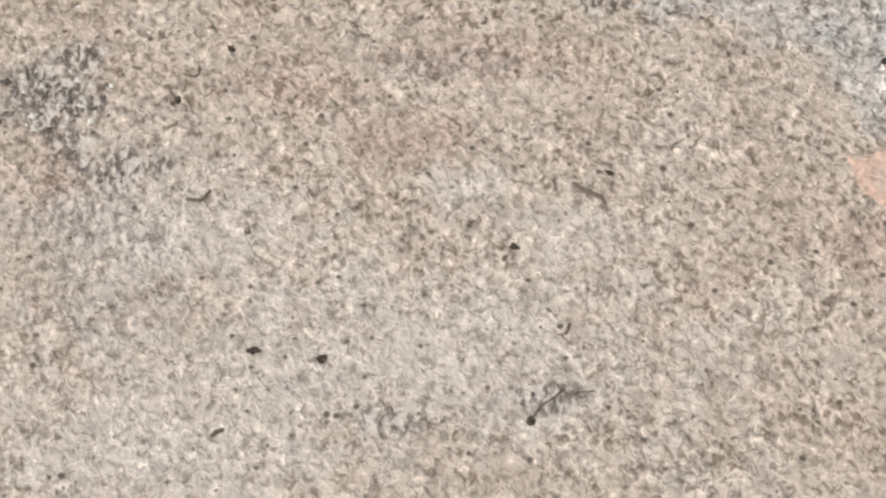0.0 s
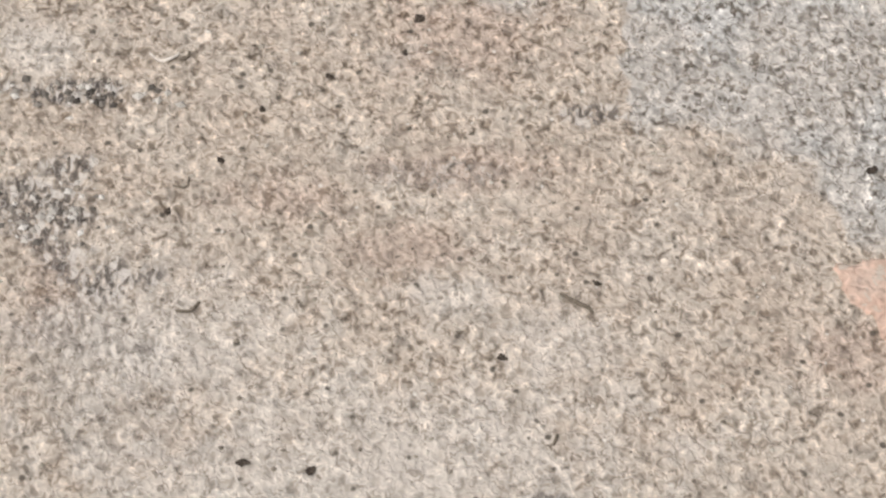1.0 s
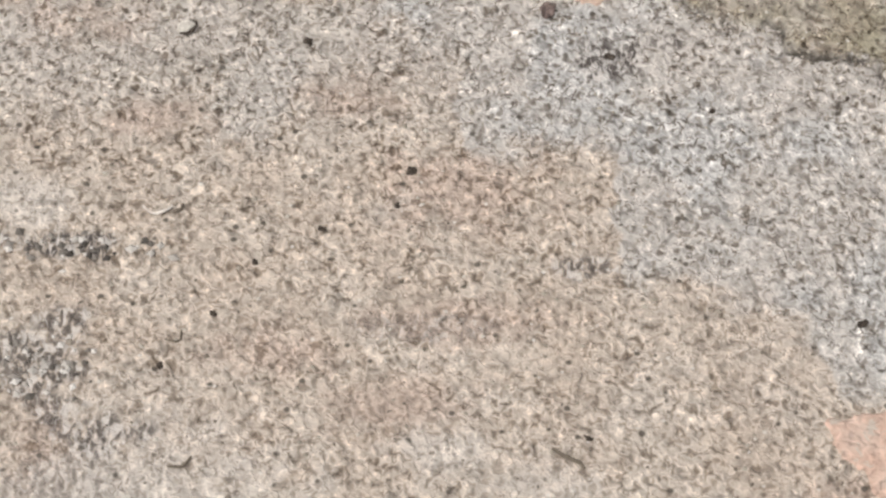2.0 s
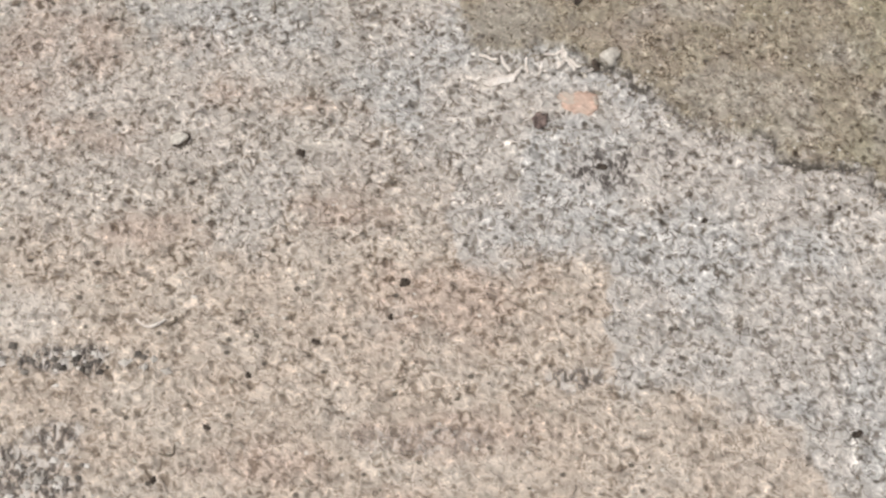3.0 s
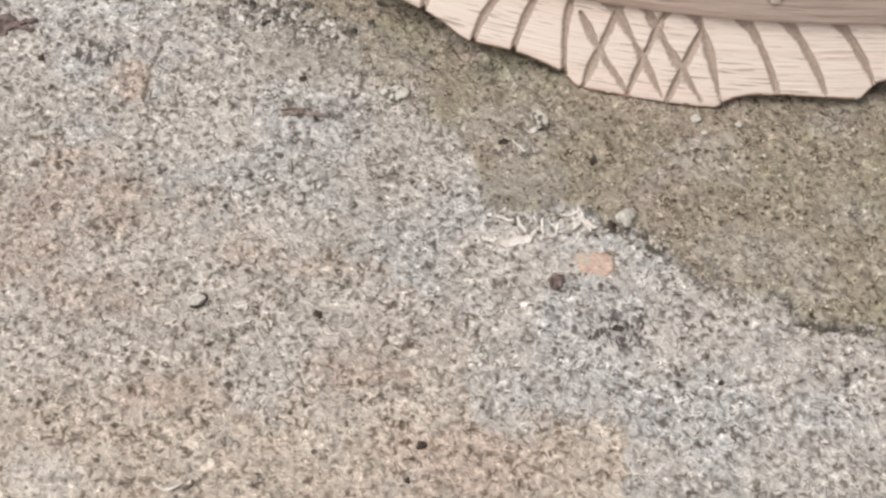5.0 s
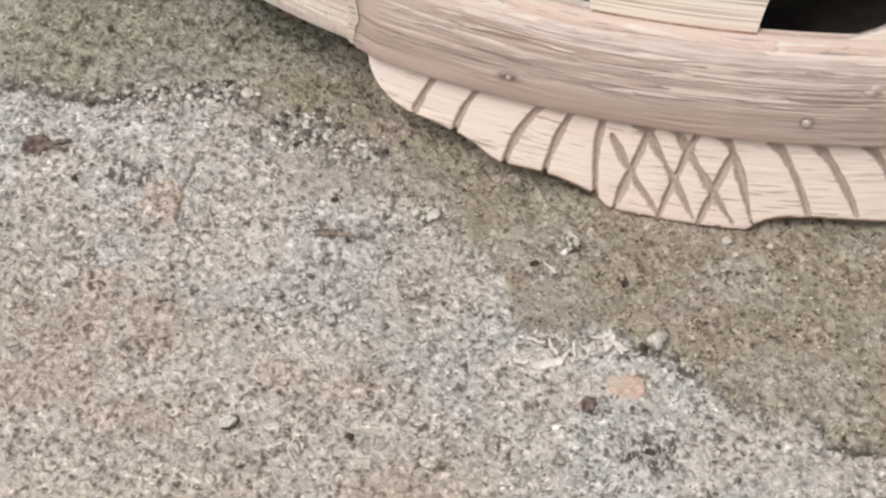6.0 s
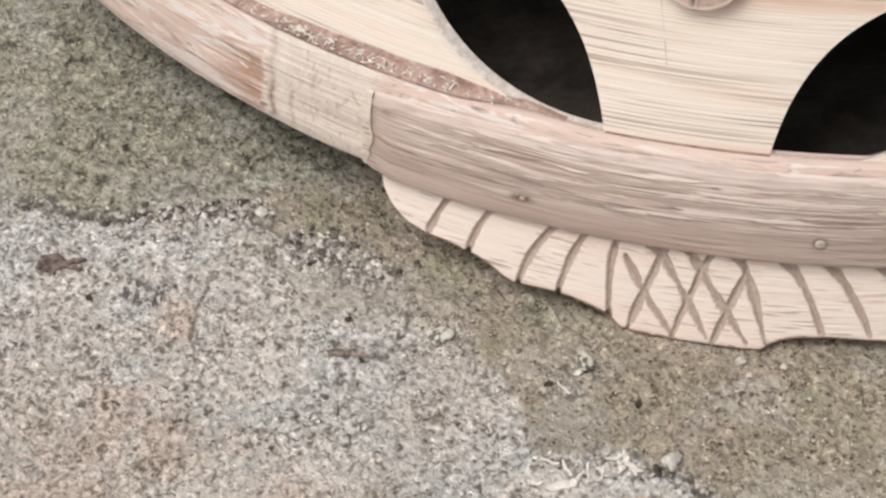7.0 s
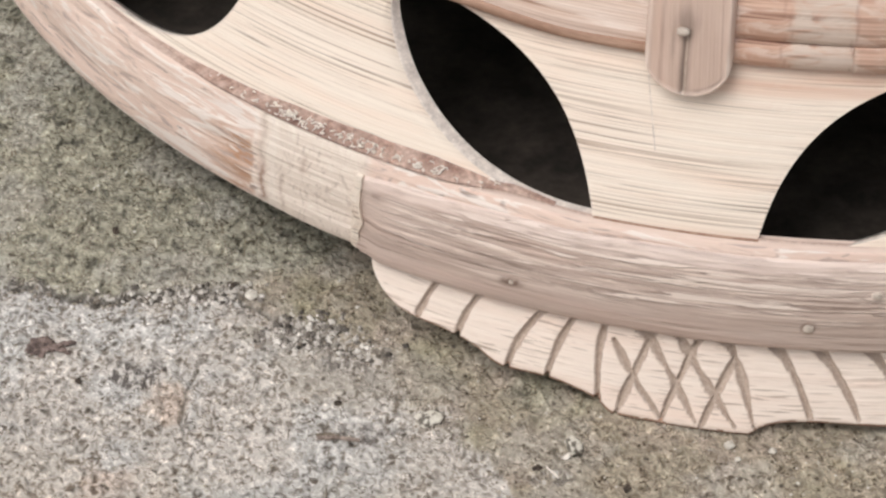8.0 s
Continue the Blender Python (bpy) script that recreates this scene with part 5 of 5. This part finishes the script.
def dead_leaf(x, y, size, label):
    """A shrivelled scrap of leaf with a crumpled blade and a forked stalk."""
    empty = new("dead_leaf")
    empty.location = (x, y, on_ground(x, y))
    bm = bmesh.new()
    bmesh.ops.create_icosphere(bm, subdivisions=4, radius=1.0)
    for v in bm.verts:
        k = 1 + 0.6 * noise.noise(v.co * 1.7 + Vector((3, 1, 2))) + 0.4 * noise.noise(v.co * 5)
        v.co = Vector((v.co.x * 1.0, v.co.y * 0.95, max(v.co.z * 0.34, -0.1))) * k * size
    part("blade", bm, M_LEAF, empty)
    for q, (dx, dy) in enumerate(((2.4, 0.5), (2.1, -0.7))):
        bm = bmesh.new()
        wild = random.Random(q + 3)
        for h in range(8):
            f = h / 7
            m = Matrix.Translation((size * (0.7 + (dx - 0.7) * f), size * (dy * f + wild.uniform(-0.12, 0.12)), size * 0.14)) @ Matrix.Diagonal((1.3, wild.uniform(0.7, 1.3), 0.8, 1))
            bmesh.ops.create_icosphere(bm, subdivisions=2, radius=size * (wild.uniform(0.16, 0.30) - 0.08 * f), matrix=m)
        part("stalk", bm, M_LEAF, empty)
    return tagged(empty, label, "leaf")


dead_leaf(-0.1452, 0.6540, 0.0045, "shrivelled dark brown leaf scrap on grey concrete")

# ---- crumbs: loose sand and small stones, thickest along the ragged moss edge ----
def crumbs(name, spots, material, label):
    rnd = random.Random(17)
    base = [(0, 0, 1), (1, 0, 0), (0, 1, 0), (-1, 0, 0), (0, -1, 0), (0, 0, -1)]
    tris = [(0, 1, 2), (0, 2, 3), (0, 3, 4), (0, 4, 1), (5, 2, 1), (5, 3, 2), (5, 4, 3), (5, 1, 4)]
    zs = ground_height(np.array([a for a, b, c in spots]), np.array([b for a, b, c in spots]))
    verts, faces = [], []
    for (x, y, r), z in zip(spots, zs):
        turn, n = rnd.uniform(0, 6.28), len(verts)
        sx, sy, sz = r * rnd.uniform(0.8, 1.5), r * rnd.uniform(0.7, 1.1), r * rnd.uniform(0.5, 0.9)
        for p in base:
            a, b = p[0] * sx * rnd.uniform(0.7, 1.2), p[1] * sy * rnd.uniform(0.7, 1.2)
            verts.append((x + a * math.cos(turn) - b * math.sin(turn), y + a * math.sin(turn) + b * math.cos(turn), float(z) + sz * 0.35 + p[2] * sz))
        faces += [tuple(n + q for q in f) for f in tris]
    me = bpy.data.meshes.new(name)
    me.from_pydata(verts, [], faces)
    me.update()
    ob = link_mesh(name, me, material, None)
    tagged(ob, label, "sand", kind="stuff")


rnd = random.Random(18)
spots = [(rnd.uniform(-0.17, 0.16), rnd.uniform(0.28, 0.78), rnd.uniform(0.0004, 0.0009)) for k in range(1500)]
for k in range(650):            # along the edge of the layer
    x = rnd.uniform(-0.17, 0.16)
    spots.append((x, float(np.interp(x, *zip(*MOSS_EDGE))) + rnd.gauss(-0.001, 0.0035), rnd.uniform(0.0004, 0.0010)))
for k in range(2600):           # on the mossy layer, in front of the basket
    x, y = rnd.uniform(-0.19, 0.16), rnd.uniform(0.50, 0.80)
    if y > float(np.interp(x, *zip(*MOSS_EDGE))) and math.hypot(x - CENTRE.x, y - CENTRE.y) > 0.385:
        spots.append((x, y, rnd.uniform(0.00035, 0.0008)))
crumbs("sand_crumbs", spots, M_CRUMB, "loose sand crumbs on worn concrete")
spots = []                      # drifts of small stones
for cx, cy, sx, sy, count in ((-0.056, 0.660, 0.009, 0.0045, 170), (-0.040, 0.652, 0.008, 0.004, 60), (-0.098, 0.678, 0.012, 0.0022, 110), (-0.085, 0.681, 0.007, 0.0022, 60), (-0.10, 0.447, 0.012, 0.003, 50), (-0.104, 0.408, 0.009, 0.006, 60)):
    spots += [(rnd.gauss(cx, sx), rnd.gauss(cy, sy), rnd.uniform(0.0006, 0.0017)) for k in range(count)]
crumbs("small_stones", spots, M_PALE_CRUMB, "tiny pale and dark stones strewn on concrete")


# ---- curled chips left on the brown ledge ----
def chips():
    rnd = random.Random(23)
    bm = bmesh.new()
    for k in range(130):
        t = rnd.choice([rnd.uniform(-41, -22), rnd.gauss(-35.0, 1.0), rnd.gauss(-31.5, 2.0), rnd.gauss(-29, 2.0)])
        f = rnd.uniform(0.05, 0.65)
        r, z = 0.3560 - 0.0052 * f, 0.0680 + 0.0030 * max(0.0, f - 0.25)
        size, spin, arc = rnd.uniform(0.0006, 0.0016), rnd.uniform(0, 6.28), rnd.uniform(1.0, 2.8)
        at = CENTRE + Vector(ring(t, r, z).tolist())
        thick, last = rnd.uniform(0.00012, 0.00024), None
        for q in range(8):
            a = arc * q / 7
            p = at + Matrix.Rotation(spin, 3, "Z") @ Vector((size * math.cos(a), size * math.sin(a), 0.0004 + size * 0.35 * math.sin(a)))
            d = Matrix.Rotation(spin, 3, "Z") @ Vector((math.cos(a), math.sin(a), 0))
            w = thick * (0.4 + math.sin(math.pi * (q + 0.5) / 8))
            loop = [bm.verts.new(p + w * (d * math.cos(h * math.tau / 6) + Vector((0, 0, 1.3 * math.sin(h * math.tau / 6))))) for h in range(6)]
            if last:
                for h in range(6):
                    bm.faces.new((last[h], last[(h + 1) % 6], loop[(h + 1) % 6], loop[h]))
            last = loop
    ob = part("wood_chips", bm, M_CHIP, None)
    tagged(ob, "tiny curled pale wood chips on the brown ledge", "wood chips", kind="stuff")


chips()
